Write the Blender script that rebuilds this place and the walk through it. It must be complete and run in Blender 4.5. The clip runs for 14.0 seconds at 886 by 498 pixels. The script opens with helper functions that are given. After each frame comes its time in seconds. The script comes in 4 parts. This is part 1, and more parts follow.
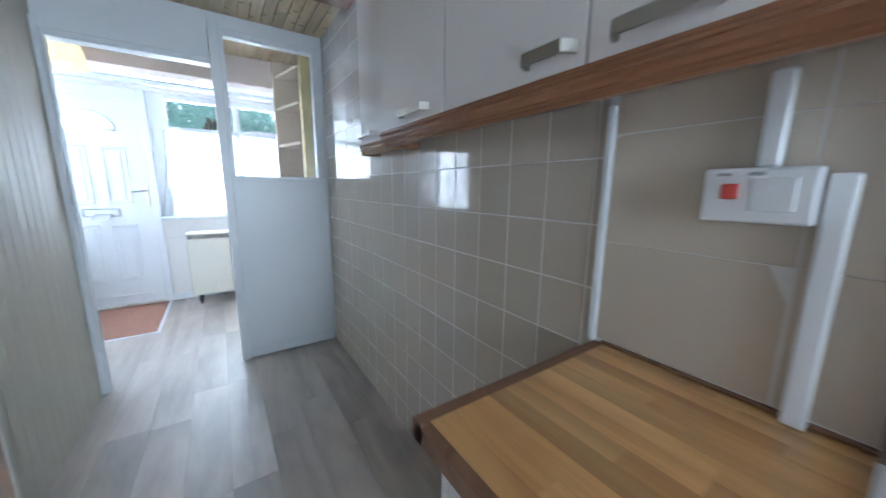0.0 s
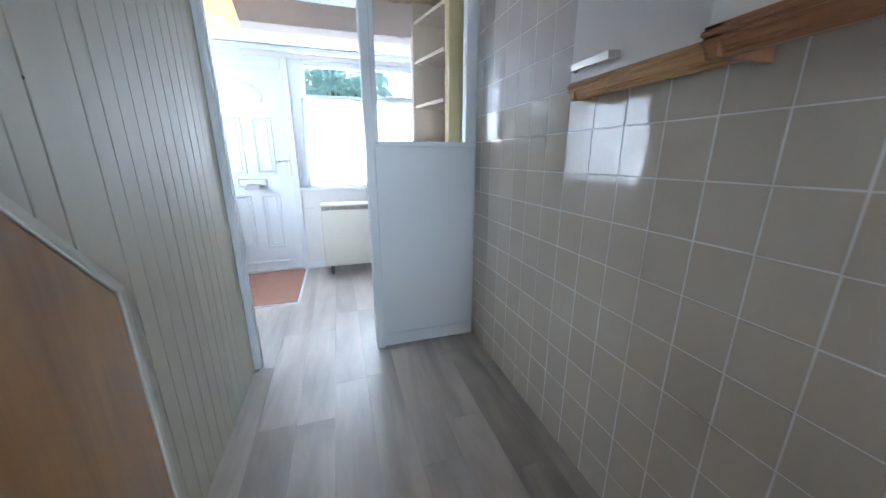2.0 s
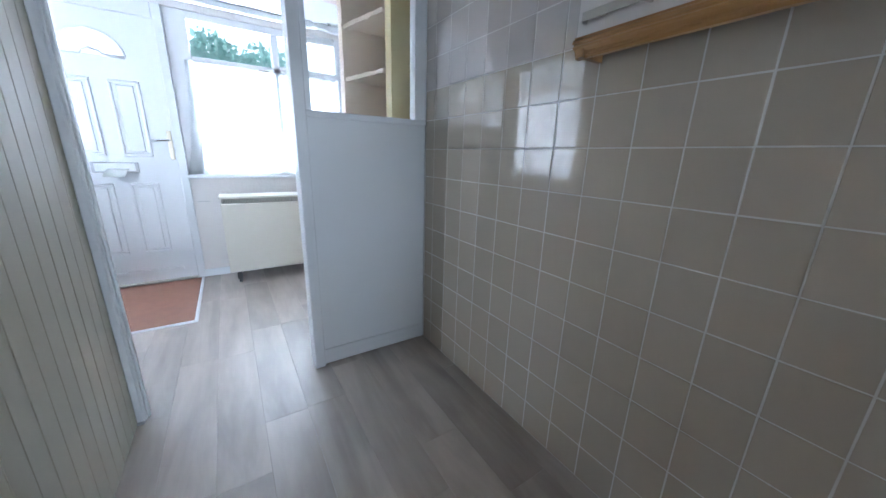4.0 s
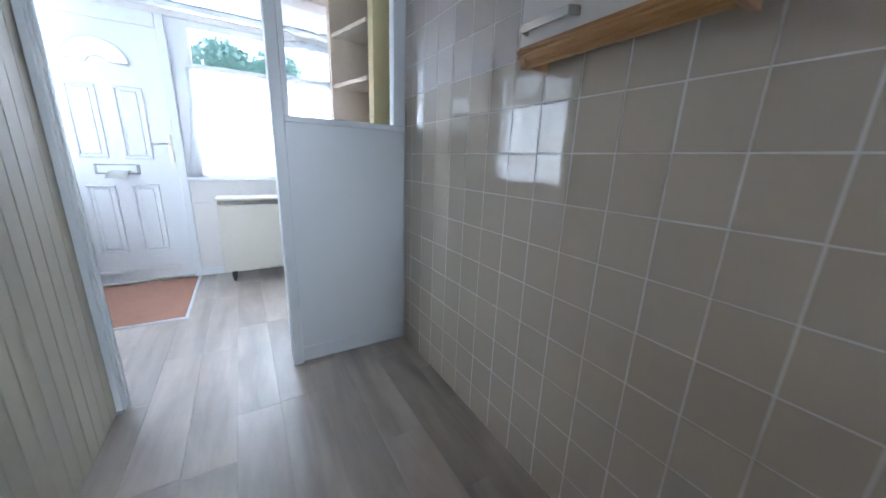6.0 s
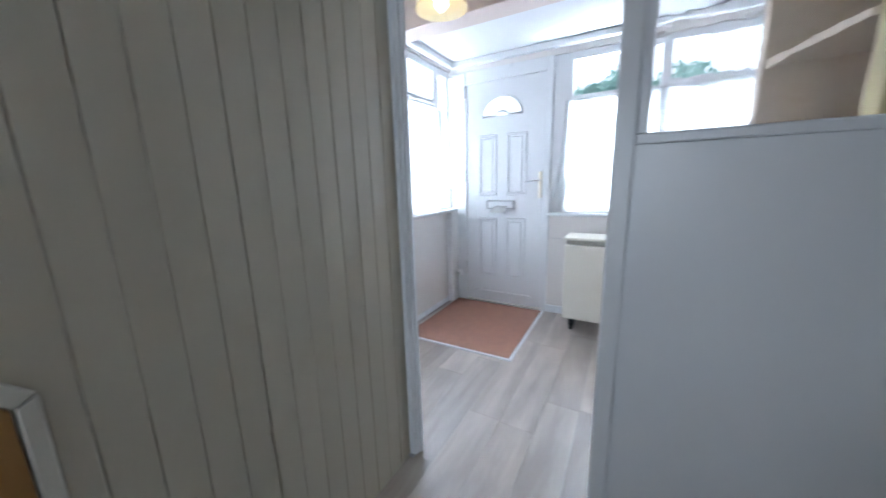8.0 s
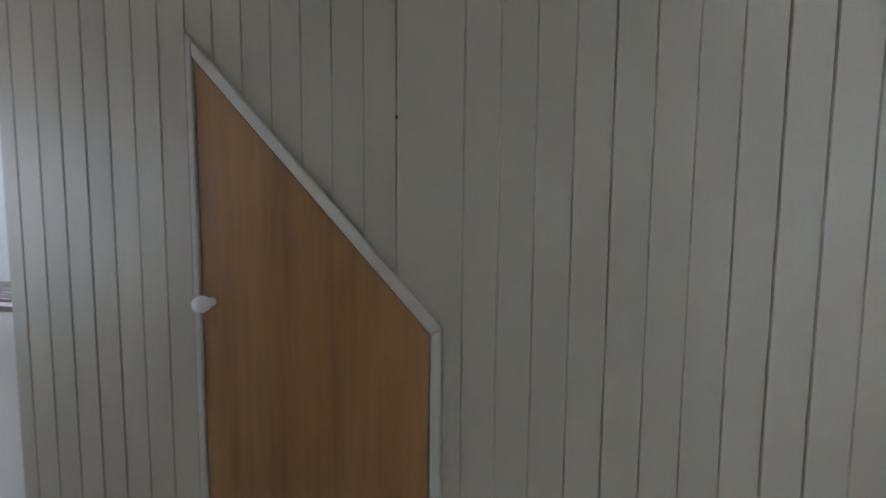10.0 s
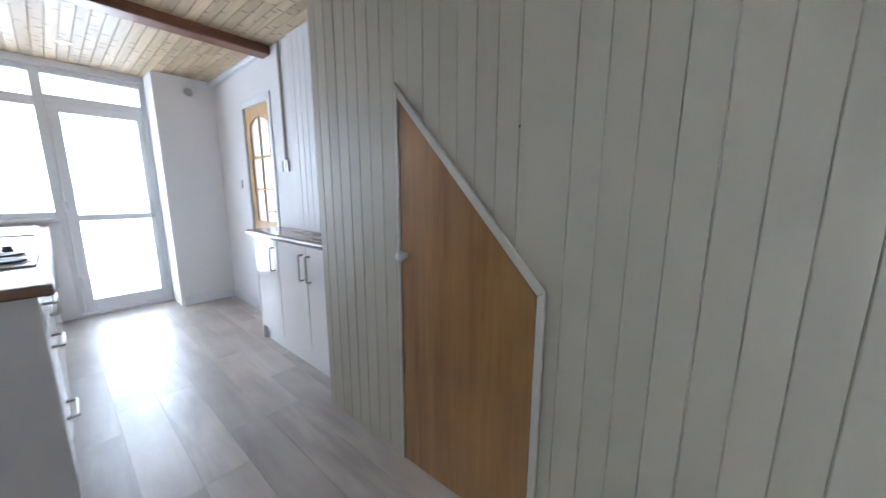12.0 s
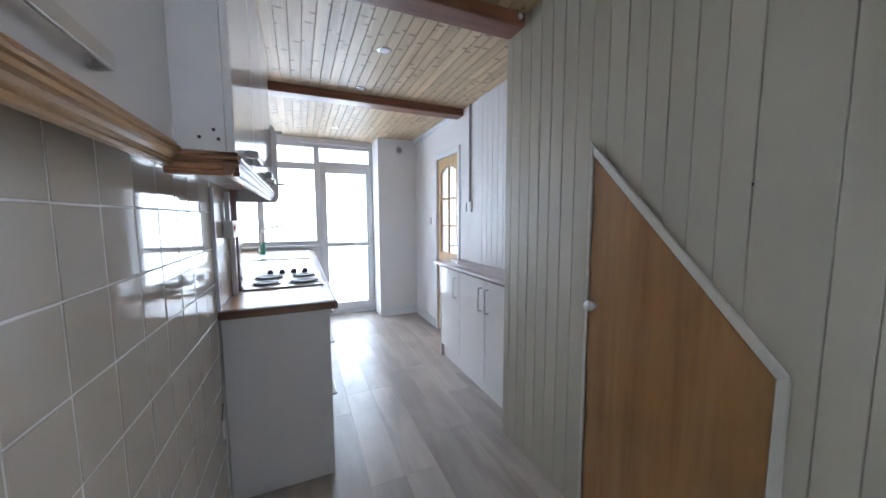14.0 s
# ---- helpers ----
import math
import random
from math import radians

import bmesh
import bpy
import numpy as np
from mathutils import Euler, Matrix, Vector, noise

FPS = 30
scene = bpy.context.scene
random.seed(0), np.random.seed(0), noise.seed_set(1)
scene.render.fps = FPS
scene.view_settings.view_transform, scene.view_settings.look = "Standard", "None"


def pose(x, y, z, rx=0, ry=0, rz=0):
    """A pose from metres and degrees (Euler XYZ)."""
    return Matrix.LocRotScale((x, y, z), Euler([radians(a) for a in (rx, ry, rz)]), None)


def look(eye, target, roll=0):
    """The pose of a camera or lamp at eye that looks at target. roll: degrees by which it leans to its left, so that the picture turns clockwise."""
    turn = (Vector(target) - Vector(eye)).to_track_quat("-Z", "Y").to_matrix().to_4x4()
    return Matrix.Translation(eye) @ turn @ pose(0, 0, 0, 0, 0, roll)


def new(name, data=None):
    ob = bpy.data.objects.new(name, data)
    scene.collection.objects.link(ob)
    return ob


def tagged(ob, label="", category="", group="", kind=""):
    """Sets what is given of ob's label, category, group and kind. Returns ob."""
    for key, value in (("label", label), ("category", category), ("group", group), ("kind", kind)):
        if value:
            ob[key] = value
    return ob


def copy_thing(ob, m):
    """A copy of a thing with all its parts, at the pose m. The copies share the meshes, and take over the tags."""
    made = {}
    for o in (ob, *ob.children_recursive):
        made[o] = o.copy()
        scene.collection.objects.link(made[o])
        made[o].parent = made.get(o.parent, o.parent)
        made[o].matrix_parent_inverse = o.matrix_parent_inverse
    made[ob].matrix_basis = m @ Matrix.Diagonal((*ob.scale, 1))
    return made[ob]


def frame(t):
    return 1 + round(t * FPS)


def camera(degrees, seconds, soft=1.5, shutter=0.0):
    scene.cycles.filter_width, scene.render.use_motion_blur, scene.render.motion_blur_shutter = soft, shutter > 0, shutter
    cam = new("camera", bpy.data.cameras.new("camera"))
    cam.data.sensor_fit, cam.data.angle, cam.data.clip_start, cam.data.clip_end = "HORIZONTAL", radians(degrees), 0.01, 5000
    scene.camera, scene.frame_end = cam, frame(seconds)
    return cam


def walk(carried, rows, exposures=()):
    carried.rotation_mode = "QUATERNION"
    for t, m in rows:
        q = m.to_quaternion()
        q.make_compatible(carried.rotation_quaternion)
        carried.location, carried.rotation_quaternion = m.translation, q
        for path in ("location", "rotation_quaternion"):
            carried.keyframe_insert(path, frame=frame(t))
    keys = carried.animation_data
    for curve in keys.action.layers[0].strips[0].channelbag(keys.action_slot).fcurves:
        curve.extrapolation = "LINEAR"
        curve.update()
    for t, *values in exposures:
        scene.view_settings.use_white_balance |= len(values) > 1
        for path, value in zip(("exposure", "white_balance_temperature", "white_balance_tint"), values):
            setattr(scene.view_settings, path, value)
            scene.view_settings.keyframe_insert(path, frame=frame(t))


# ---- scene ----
cam = camera(106.7, 14.0, shutter=0.3)
PATH = [
    (0, (-0.716, -2.693, 1.265), (0.381, -1.060, 0.903), 0.5),
    (0.5, (-0.657, -2.491, 1.246), (0.036, -0.662, 0.829), -0.7),
    (1, (-0.716, -2.351, 1.229), (-0.160, -0.493, 0.743), -0.5),
    (1.5, (-0.810, -2.209, 1.229), (-0.246, -0.365, 0.696), -0.3),
    (2, (-0.852, -2.027, 1.240), (-0.277, -0.187, 0.710), -0.1),
    (2.5, (-0.877, -1.850, 1.251), (-0.271, -0.003, 0.779), -0.3),
    (3, (-0.932, -1.706, 1.211), (-0.144, 0.076, 0.762), 0.8),
    (3.5, (-0.968, -1.677, 1.166), (0.057, -0.038, 0.653), 1.3),
    (5.8, (-0.905, -1.905, 1.126), (0.153, -0.316, 0.556), 2.1),
    (6, (-0.834, -1.837, 1.148), (0.171, -0.184, 0.637), 2.1),
    (6.5, (-0.694, -1.647, 1.200), (0.244, 0.054, 0.724), 1.5),
    (7, (-0.583, -1.424, 1.280), (-0.329, 0.511, 0.841), 0.7),
    (7.5, (-0.577, -1.250, 1.272), (-0.893, 0.685, 0.881), -0.6),
    (8, (-0.634, -1.080, 1.222), (-1.600, 0.626, 0.823), -1.5),
    (8.5, (-0.686, -1.001, 1.200), (-2.288, 0.118, 0.774), -2.6),
    (9, (-0.738, -0.954, 1.189), (-2.649, -0.532, 0.779), -2.9),
    (9.2, (-0.732, -0.951, 1.134), (-2.704, -0.739, 0.875), -2.9),
    (11.3, (-0.590, -0.702, 1.190), (-2.345, -1.592, 0.833), -0.2),
    (11.5, (-0.569, -0.685, 1.199), (-2.262, -1.691, 0.851), -0.1),
    (12, (-0.519, -0.624, 1.209), (-2.025, -1.895, 0.865), 0.1),
    (12.5, (-0.493, -0.598, 1.238), (-1.820, -2.060, 0.920), -0.1),
    (13, (-0.436, -0.584, 1.264), (-1.575, -2.203, 0.981), -0.3),
    (13.5, (-0.363, -0.596, 1.289), (-1.299, -2.348, 1.057), 0.0),
    (14, (-0.334, -0.623, 1.310), (-1.129, -2.449, 1.122), -0.2),
]
walk(cam, [(t, look(eye, target, roll)) for t, eye, target, roll in PATH],
     exposures=[(0.0, 0.24, 5250, 4), (1.5, 0.22, 5300, 5), (2.5, 0.13, 5350, 6), (3.5, -0.06, 5350, 7), (6.0, 0.09, 5400, 7), (6.5, 0.04, 5400, 7), (7.5, -0.33, 5550, 8), (8.5, -0.42, 5650, 9), (9.2, -0.5, 5750, 9), (11.3, 0.42, 5480, 9), (12.5, 0.44, 5480, 9), (13.0, 0.34, 5480, 9), (14.0, 0.13, 5480, 9)])

# ---- world and lights ----
world = bpy.data.worlds.new("sky")
scene.world = world
world.use_nodes = True
wn = world.node_tree.nodes
sky = wn.new("ShaderNodeTexSky")
sky.sky_type = "NISHITA"
sky.sun_disc = False
sky.sun_elevation, sky.sun_rotation = radians(75), radians(6)
sky.air_density, sky.dust_density = 0.6, 8.0
world.node_tree.links.new(sky.outputs[0], wn["Background"].inputs[0])
wn["Background"].inputs[1].default_value = 0.15

sun = new("sun", bpy.data.lights.new("sun", "SUN"))
sun.data.energy, sun.data.angle, sun.data.color = 2.5, radians(1), (1.0, 0.96, 0.9)
sun.matrix_world = look((0.3, 3, 11.5), (0, 0, 0))


def area_light(name, place, towards, wide, high, watts, color=(0.93, 0.97, 1.0)):
    """Area lamp: sky light standing in a window's opening, or an added fill light."""
    ob = new(name, bpy.data.lights.new(name, "AREA"))
    ob.data.shape, ob.data.size, ob.data.size_y = "RECTANGLE", wide, high
    ob.data.energy, ob.data.color = watts, color
    ob.matrix_world = look(place, towards)
    return ob


area_light("sky_light_porch_front", (-0.5, 2.14, 1.39), (-0.5, 0, 1.39), 1.2, 0.84, 560)
area_light("sky_light_porch_side", (-2.42, 1.05, 1.42), (0, 1.05, 1.42), 1.5, 0.86, 270)
area_light("sky_light_kitchen_window", (-0.08, -5.43, 1.47), (-0.08, 0, 1.47), 1.10, 1.08, 27, (0.91, 0.965, 1.0))
area_light("sky_light_kitchen_door", (-0.94, -5.43, 1.05), (-0.94, 0, 1.05), 0.64, 1.92, 33, (0.91, 0.965, 1.0))
# fill light added beyond the pine door to brighten its panes; no window there
area_light("fill_light_next_room", (-2.28, -5.08, 1.4), (-2.34, -3.5, 1.4), 0.6, 1.2, 7)
area_light("sky_light_kitchen_top", (-0.46, -5.44, 2.14), (-0.46, 0, 2.14), 1.8, 0.26, 6, (0.91, 0.965, 1.0))


# ---- materials ----
def links(mat):
    return mat.node_tree.nodes, mat.node_tree.links


def plain(name, color, rough=0.5, metal=0.0, vary=0.08, scale=3.0, bump=0.05, fine=120.0, piece=0.0, coat=0.0):
    """A surface with large soft variation, fine grain and a faint relief; piece: variation from piece to piece."""
    mat = bpy.data.materials.new(name)
    mat.use_nodes = True
    n, l = links(mat)
    b = n["Principled BSDF"]
    b.inputs["Metallic"].default_value = metal
    b.inputs["Coat Weight"].default_value = coat
    b.inputs["Coat IOR"].default_value = 1.6
    co = n.new("ShaderNodeTexCoord")
    big, small = n.new("ShaderNodeTexNoise"), n.new("ShaderNodeTexNoise")
    big.inputs["Scale"].default_value, small.inputs["Scale"].default_value = scale, fine
    big.inputs["Detail"].default_value = 5
    l.new(co.outputs["Object"], big.inputs["Vector"]), l.new(co.outputs["Object"], small.inputs["Vector"])
    mix = n.new("ShaderNodeMix")
    mix.data_type = "RGBA"
    mix.inputs[6].default_value = (*[c * (1 - vary) for c in color], 1)
    mix.inputs[7].default_value = (*[min(1, c * (1 + vary)) for c in color], 1)
    l.new(big.outputs[0], mix.inputs[0])
    out = mix.outputs[2]
    if piece:
        info, hsv, ramp = n.new("ShaderNodeObjectInfo"), n.new("ShaderNodeHueSaturation"), n.new("ShaderNodeMapRange")
        ramp.inputs[3].default_value, ramp.inputs[4].default_value = 1 - piece, 1 + piece
        l.new(info.outputs["Random"], ramp.inputs[0]), l.new(ramp.outputs[0], hsv.inputs["Value"])
        l.new(out, hsv.inputs["Color"])
        out = hsv.outputs[0]
    l.new(out, b.inputs["Base Color"])
    rr = n.new("ShaderNodeMapRange")
    rr.inputs[3].default_value, rr.inputs[4].default_value = max(0.02, rough * 0.8), min(1, rough * 1.2)
    l.new(big.outputs[0], rr.inputs[0]), l.new(rr.outputs[0], b.inputs["Roughness"])
    if bump:
        bu = n.new("ShaderNodeBump")
        bu.inputs["Strength"].default_value, bu.inputs["Distance"].default_value = bump, 0.004
        l.new(small.outputs[0], bu.inputs["Height"]), l.new(bu.outputs[0], b.inputs["Normal"])
    return mat


def wood(name, dark, light, rough=0.4, along="y", grain=14.0, knots=0.0, piece=0.0, island=0.0, bump=0.08, coat=0.0, blotch=0.25, stretch=0.07, fine=0.35, sheen=0.32):
    """Grain stretched along one axis, with blotches, knots and variation from board to board."""
    mat = bpy.data.materials.new(name)
    mat.use_nodes = True
    n, l = links(mat)
    b = n["Principled BSDF"]
    b.inputs["Roughness"].default_value = rough
    b.inputs["Coat Weight"].default_value = coat
    b.inputs["Coat Roughness"].default_value = sheen
    b.inputs["Coat IOR"].default_value = 1.7
    co, mp = n.new("ShaderNodeTexCoord"), n.new("ShaderNodeMapping")
    k = {"x": (stretch, 1, 1), "y": (1, stretch, 1), "z": (1, 1, stretch)}[along]
    mp.inputs["Scale"].default_value = k
    add = n.new("ShaderNodeVectorMath")
    l.new(co.outputs["Object"], add.inputs[0])
    src = None
    if piece:
        src = n.new("ShaderNodeObjectInfo").outputs["Random"]
    elif island:
        src = n.new("ShaderNodeNewGeometry").outputs["Random Per Island"]
    if src:
        far = n.new("ShaderNodeVectorMath")
        far.operation = "SCALE"
        far.inputs[0].default_value = (31.0, 17.0, 23.0)
        l.new(src, far.inputs["Scale"]), l.new(far.outputs[0], add.inputs[1])
    l.new(add.outputs[0], mp.inputs["Vector"])
    g, g2, big = n.new("ShaderNodeTexNoise"), n.new("ShaderNodeTexNoise"), n.new("ShaderNodeTexNoise")
    g.inputs["Scale"].default_value, g.inputs["Detail"].default_value, g.inputs["Distortion"].default_value = grain, 6, 1.2
    g2.inputs["Scale"].default_value, g2.inputs["Detail"].default_value = grain * 7, 3
    big.inputs["Scale"].default_value = 2.6
    l.new(mp.outputs[0], g.inputs["Vector"]), l.new(mp.outputs[0], g2.inputs["Vector"])
    l.new(add.outputs[0], big.inputs["Vector"])
    s1 = n.new("ShaderNodeMath")
    s1.operation = "MULTIPLY_ADD"
    l.new(g2.outputs[0], s1.inputs[0])
    s1.inputs[1].default_value = fine
    l.new(g.outputs[0], s1.inputs[2])
    ramp = n.new("ShaderNodeMapRange")
    ramp.inputs[1].default_value, ramp.inputs[2].default_value = 0.45, 0.9
    l.new(s1.outputs[0], ramp.inputs[0])
    mix = n.new("ShaderNodeMix")
    mix.data_type = "RGBA"
    mix.inputs[6].default_value, mix.inputs[7].default_value = (*dark, 1), (*light, 1)
    l.new(ramp.outputs[0], mix.inputs[0])
    hsv, val = n.new("ShaderNodeHueSaturation"), n.new("ShaderNodeMapRange")
    val.inputs[3].default_value, val.inputs[4].default_value = 1 - blotch, 1 + blotch
    l.new(big.outputs[0], val.inputs[0])
    out = val.outputs[0]
    if src:
        m2, m3 = n.new("ShaderNodeMapRange"), n.new("ShaderNodeMath")
        spread = piece or island
        m2.inputs[3].default_value, m2.inputs[4].default_value = 1 - spread, 1 + spread
        m3.operation = "MULTIPLY"
        l.new(src, m2.inputs[0]), l.new(m2.outputs[0], m3.inputs[0]), l.new(out, m3.inputs[1])
        out = m3.outputs[0]
    l.new(out, hsv.inputs["Value"]), l.new(mix.outputs[2], hsv.inputs["Color"])
    col = hsv.outputs[0]
    if knots:
        v, kr, km = n.new("ShaderNodeTexVoronoi"), n.new("ShaderNodeMapRange"), n.new("ShaderNodeMix")
        mk = n.new("ShaderNodeMapping")
        v.voronoi_dimensions = "2D" if along == "y" else "3D"
        mk.inputs["Scale"].default_value = {"x": (1.3, 0.6, 1), "y": (0.6, 1.3, 1), "z": (0.8, 0.8, 0.6)}[along]
        l.new(add.outputs[0], mk.inputs["Vector"]), l.new(mk.outputs[0], v.inputs["Vector"])
        v.inputs["Scale"].default_value = knots
        kr.inputs[1].default_value, kr.inputs[2].default_value = (0.06, 0.14) if along == "y" else (0.07, 0.16)
        kr.inputs[3].default_value, kr.inputs[4].default_value = 0.85, 0.0
        l.new(v.outputs["Distance"], kr.inputs[0])
        km.data_type = "RGBA"
        km.inputs[7].default_value = (*[c * 0.45 for c in dark], 1)
        l.new(kr.outputs[0], km.inputs[0]), l.new(col, km.inputs[6])
        col = km.outputs[2]
    l.new(col, b.inputs["Base Color"])
    bu = n.new("ShaderNodeBump")
    bu.inputs["Strength"].default_value, bu.inputs["Distance"].default_value = bump, 0.003
    l.new(s1.outputs[0], bu.inputs["Height"]), l.new(bu.outputs[0], b.inputs["Normal"])
    return mat


def clear_glass(name, rough=0.0, tint=(1, 1, 1)):
    mat = bpy.data.materials.new(name)
    mat.use_nodes = True
    b = mat.node_tree.nodes["Principled BSDF"]
    b.inputs["Base Color"].default_value = (*tint, 1)
    b.inputs["Transmission Weight"].default_value, b.inputs["Roughness"].default_value = 1.0, rough
    b.inputs["IOR"].default_value = 1.45
    return mat


def cloth(name, color, through_light):
    mat = bpy.data.materials.new(name)
    mat.use_nodes = True
    n, l = links(mat)
    d, t, mx = n.new("ShaderNodeBsdfDiffuse"), n.new("ShaderNodeBsdfTranslucent"), n.new("ShaderNodeMixShader")
    w = n.new("ShaderNodeTexNoise")
    w.inputs["Scale"].default_value = 60
    cm = n.new("ShaderNodeMix")
    cm.data_type = "RGBA"
    cm.inputs[6].default_value, cm.inputs[7].default_value = (*[c * 0.93 for c in color], 1), (*color, 1)
    l.new(w.outputs[0], cm.inputs[0])
    l.new(cm.outputs[2], d.inputs[0]), l.new(cm.outputs[2], t.inputs[0])
    mx.inputs[0].default_value = through_light
    l.new(d.outputs[0], mx.inputs[1]), l.new(t.outputs[0], mx.inputs[2])
    l.new(mx.outputs[0], n["Material Output"].inputs[0])
    return mat


M_WHITE = plain("white_gloss_paint", (0.74, 0.76, 0.79), 0.32, vary=0.03, bump=0.04, fine=60)
M_UPVC = plain("white_upvc", (0.71, 0.72, 0.74), 0.3, vary=0.02, bump=0.0)
M_WALL = plain("white_wall_paint", (0.78, 0.77, 0.78), 0.75, vary=0.04, bump=0.12, fine=90)
M_TEXTURED = plain("cream_textured_wall", (0.74, 0.71, 0.69), 0.85, vary=0.05, bump=0.5, fine=45)
# stair-wall board paint, its colour darkened for the low light there
M_BOARD = plain("off_white_board_paint_dimmed", (0.445, 0.405, 0.325), 0.5, vary=0.035, scale=2.0, bump=0.06, fine=40, piece=0.025)
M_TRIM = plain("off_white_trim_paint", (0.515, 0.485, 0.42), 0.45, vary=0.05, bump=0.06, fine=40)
# lit copy of the board paint, for boards and return facing the kitchen windows
M_BOARD_LIT = plain("board_paint_lit", (0.72, 0.71, 0.72), 0.5, vary=0.03, bump=0.05, fine=50, piece=0.02)
M_TILE = plain("taupe_glazed_tile", (0.51, 0.445, 0.365), 0.05, vary=0.03, scale=5, bump=0.02, fine=9, piece=0.03, coat=0.2)
M_TILE_WHITE = plain("pale_glazed_tile", (0.57, 0.525, 0.505), 0.06, vary=0.03, scale=5, bump=0.012, fine=9, piece=0.02, coat=0.4)
M_TILE_CREAM = plain("cream_large_tile", (0.60, 0.52, 0.42), 0.2, vary=0.04, scale=4, bump=0.02, fine=12, piece=0.02)
M_GROUT = plain("pale_grout", (0.70, 0.68, 0.655), 0.85, vary=0.15, scale=9, bump=0.2)
M_FLOOR = wood("grey_oak_floor", (0.295, 0.246, 0.21), (0.495, 0.436, 0.388), 0.42, "y", 5, piece=0.11, bump=0.01, coat=0.85, blotch=0.3, stretch=0.16, fine=0.22, sheen=0.4)
M_GAP = plain("dark_floor_joint", (0.10, 0.085, 0.075), 0.8)
M_PINE = wood("knotty_pine_ceiling", (0.40, 0.295, 0.175), (0.60, 0.475, 0.31), 0.45, "y", 11, knots=8.0, island=0.15, bump=0.05, coat=0.0, blotch=0.12)
M_BEAM = wood("red_brown_stained_beam", (0.11, 0.038, 0.02), (0.22, 0.085, 0.045), 0.38, "x", 16, bump=0.1)
M_OAK = wood("oak_block_worktop", (0.43, 0.20, 0.058), (0.74, 0.45, 0.175), 0.3, "y", 9, piece=0.18, coat=0.7, bump=0.02, blotch=0.22, stretch=0.09)
M_BROWN_TOP = wood("brown_laminate_worktop", (0.22, 0.15, 0.135), (0.34, 0.245, 0.22), 0.22, "y", 10, bump=0.01)
M_EDGE = wood("dark_brown_worktop_edge", (0.17, 0.09, 0.055), (0.27, 0.15, 0.09), 0.4, "x", 14, bump=0.03)
M_PELMET = wood("pine_pelmet", (0.30, 0.15, 0.055), (0.50, 0.29, 0.12), 0.35, "y", 16, bump=0.05)
# the pelmet pine again, redder and darker: shade put into its colour
M_PELMET_SHADED = wood("shaded_pine_pelmet", (0.21, 0.092, 0.044), (0.34, 0.165, 0.085), 0.33, "y", 14, bump=0.05)
M_PLY = wood("brown_plywood_door", (0.215, 0.10, 0.032), (0.355, 0.188, 0.062), 0.3, "z", 7, knots=2.2, bump=0.03, blotch=0.3, coat=0.3, sheen=0.22)
M_DOOR_PINE = wood("golden_pine_door", (0.42, 0.25, 0.09), (0.62, 0.42, 0.19), 0.4, "z", 14, bump=0.05)
M_CAB = plain("white_cabinet_laminate", (0.77, 0.735, 0.72), 0.12, vary=0.02, bump=0.0)
M_STEEL = plain("brushed_steel", (0.52, 0.50, 0.47), 0.32, 1.0, vary=0.05, scale=8, bump=0.03, fine=200)
M_CHROME = plain("chrome", (0.75, 0.76, 0.78), 0.12, 1.0, vary=0.02, bump=0.0)
M_BRASS = plain("worn_brass", (0.66, 0.60, 0.48), 0.3, 1.0, vary=0.08, bump=0.0)
M_IRON = plain("black_iron_plate", (0.05, 0.05, 0.055), 0.5, 0.3, vary=0.15, bump=0.2)
M_DARK = plain("dark_plastic", (0.05, 0.05, 0.055), 0.45, vary=0.1, bump=0.0)
M_GREY_PLASTIC = plain("grey_plastic", (0.36, 0.36, 0.38), 0.5, vary=0.05, bump=0.0)
M_HOB = plain("pale_enamel_hob", (0.66, 0.66, 0.68), 0.18, vary=0.02, bump=0.0)
M_PLASTIC = plain("white_plastic", (0.76, 0.76, 0.77), 0.35, vary=0.02, bump=0.0)
M_HEATER = plain("cream_enamel_heater", (0.72, 0.69, 0.61), 0.4, vary=0.03, bump=0.0)
M_MAT = plain("brown_coir", (0.25, 0.125, 0.085), 0.95, vary=0.22, scale=14, bump=1.0, fine=260)
M_YELLOW = plain("khaki_yellow_paint", (0.50, 0.42, 0.22), 0.6, vary=0.05, bump=0.1)
M_SHELF = plain("tan_shelf_paint", (0.62, 0.52, 0.42), 0.6, vary=0.06, bump=0.1)
M_PINK = plain("pink_beige_paint", (0.66, 0.56, 0.52), 0.8, vary=0.05, bump=0.15)
M_GLASS = clear_glass("window_glass")
M_OBSCURE = clear_glass("obscured_glass", 0.35)
M_WAVY = clear_glass("old_wavy_glass")
wave, ripple, spread = (M_WAVY.node_tree.nodes.new(k) for k in ("ShaderNodeTexNoise", "ShaderNodeBump", "ShaderNodeMapping"))
wave.inputs["Scale"].default_value, wave.inputs["Detail"].default_value = 17.0, 1.5
spread.inputs["Scale"].default_value = (0.8, 1.0, 1.6)
ripple.inputs["Strength"].default_value, ripple.inputs["Distance"].default_value = 0.5, 0.004
M_WAVY.node_tree.links.new(M_WAVY.node_tree.nodes.new("ShaderNodeTexCoord").outputs["Object"], spread.inputs["Vector"])
M_WAVY.node_tree.links.new(spread.outputs[0], wave.inputs["Vector"])
M_WAVY.node_tree.links.new(wave.outputs[0], ripple.inputs["Height"])
M_WAVY.node_tree.links.new(ripple.outputs[0], M_WAVY.node_tree.nodes["Principled BSDF"].inputs["Normal"])
M_NET = cloth("white_net", (0.86, 0.87, 0.88), 0.6)
M_SHADE = cloth("cream_lampshade", (0.90, 0.83, 0.64), 0.6)
M_GREEN = plain("green_soap", (0.22, 0.58, 0.44), 0.2, vary=0.05, bump=0.0)
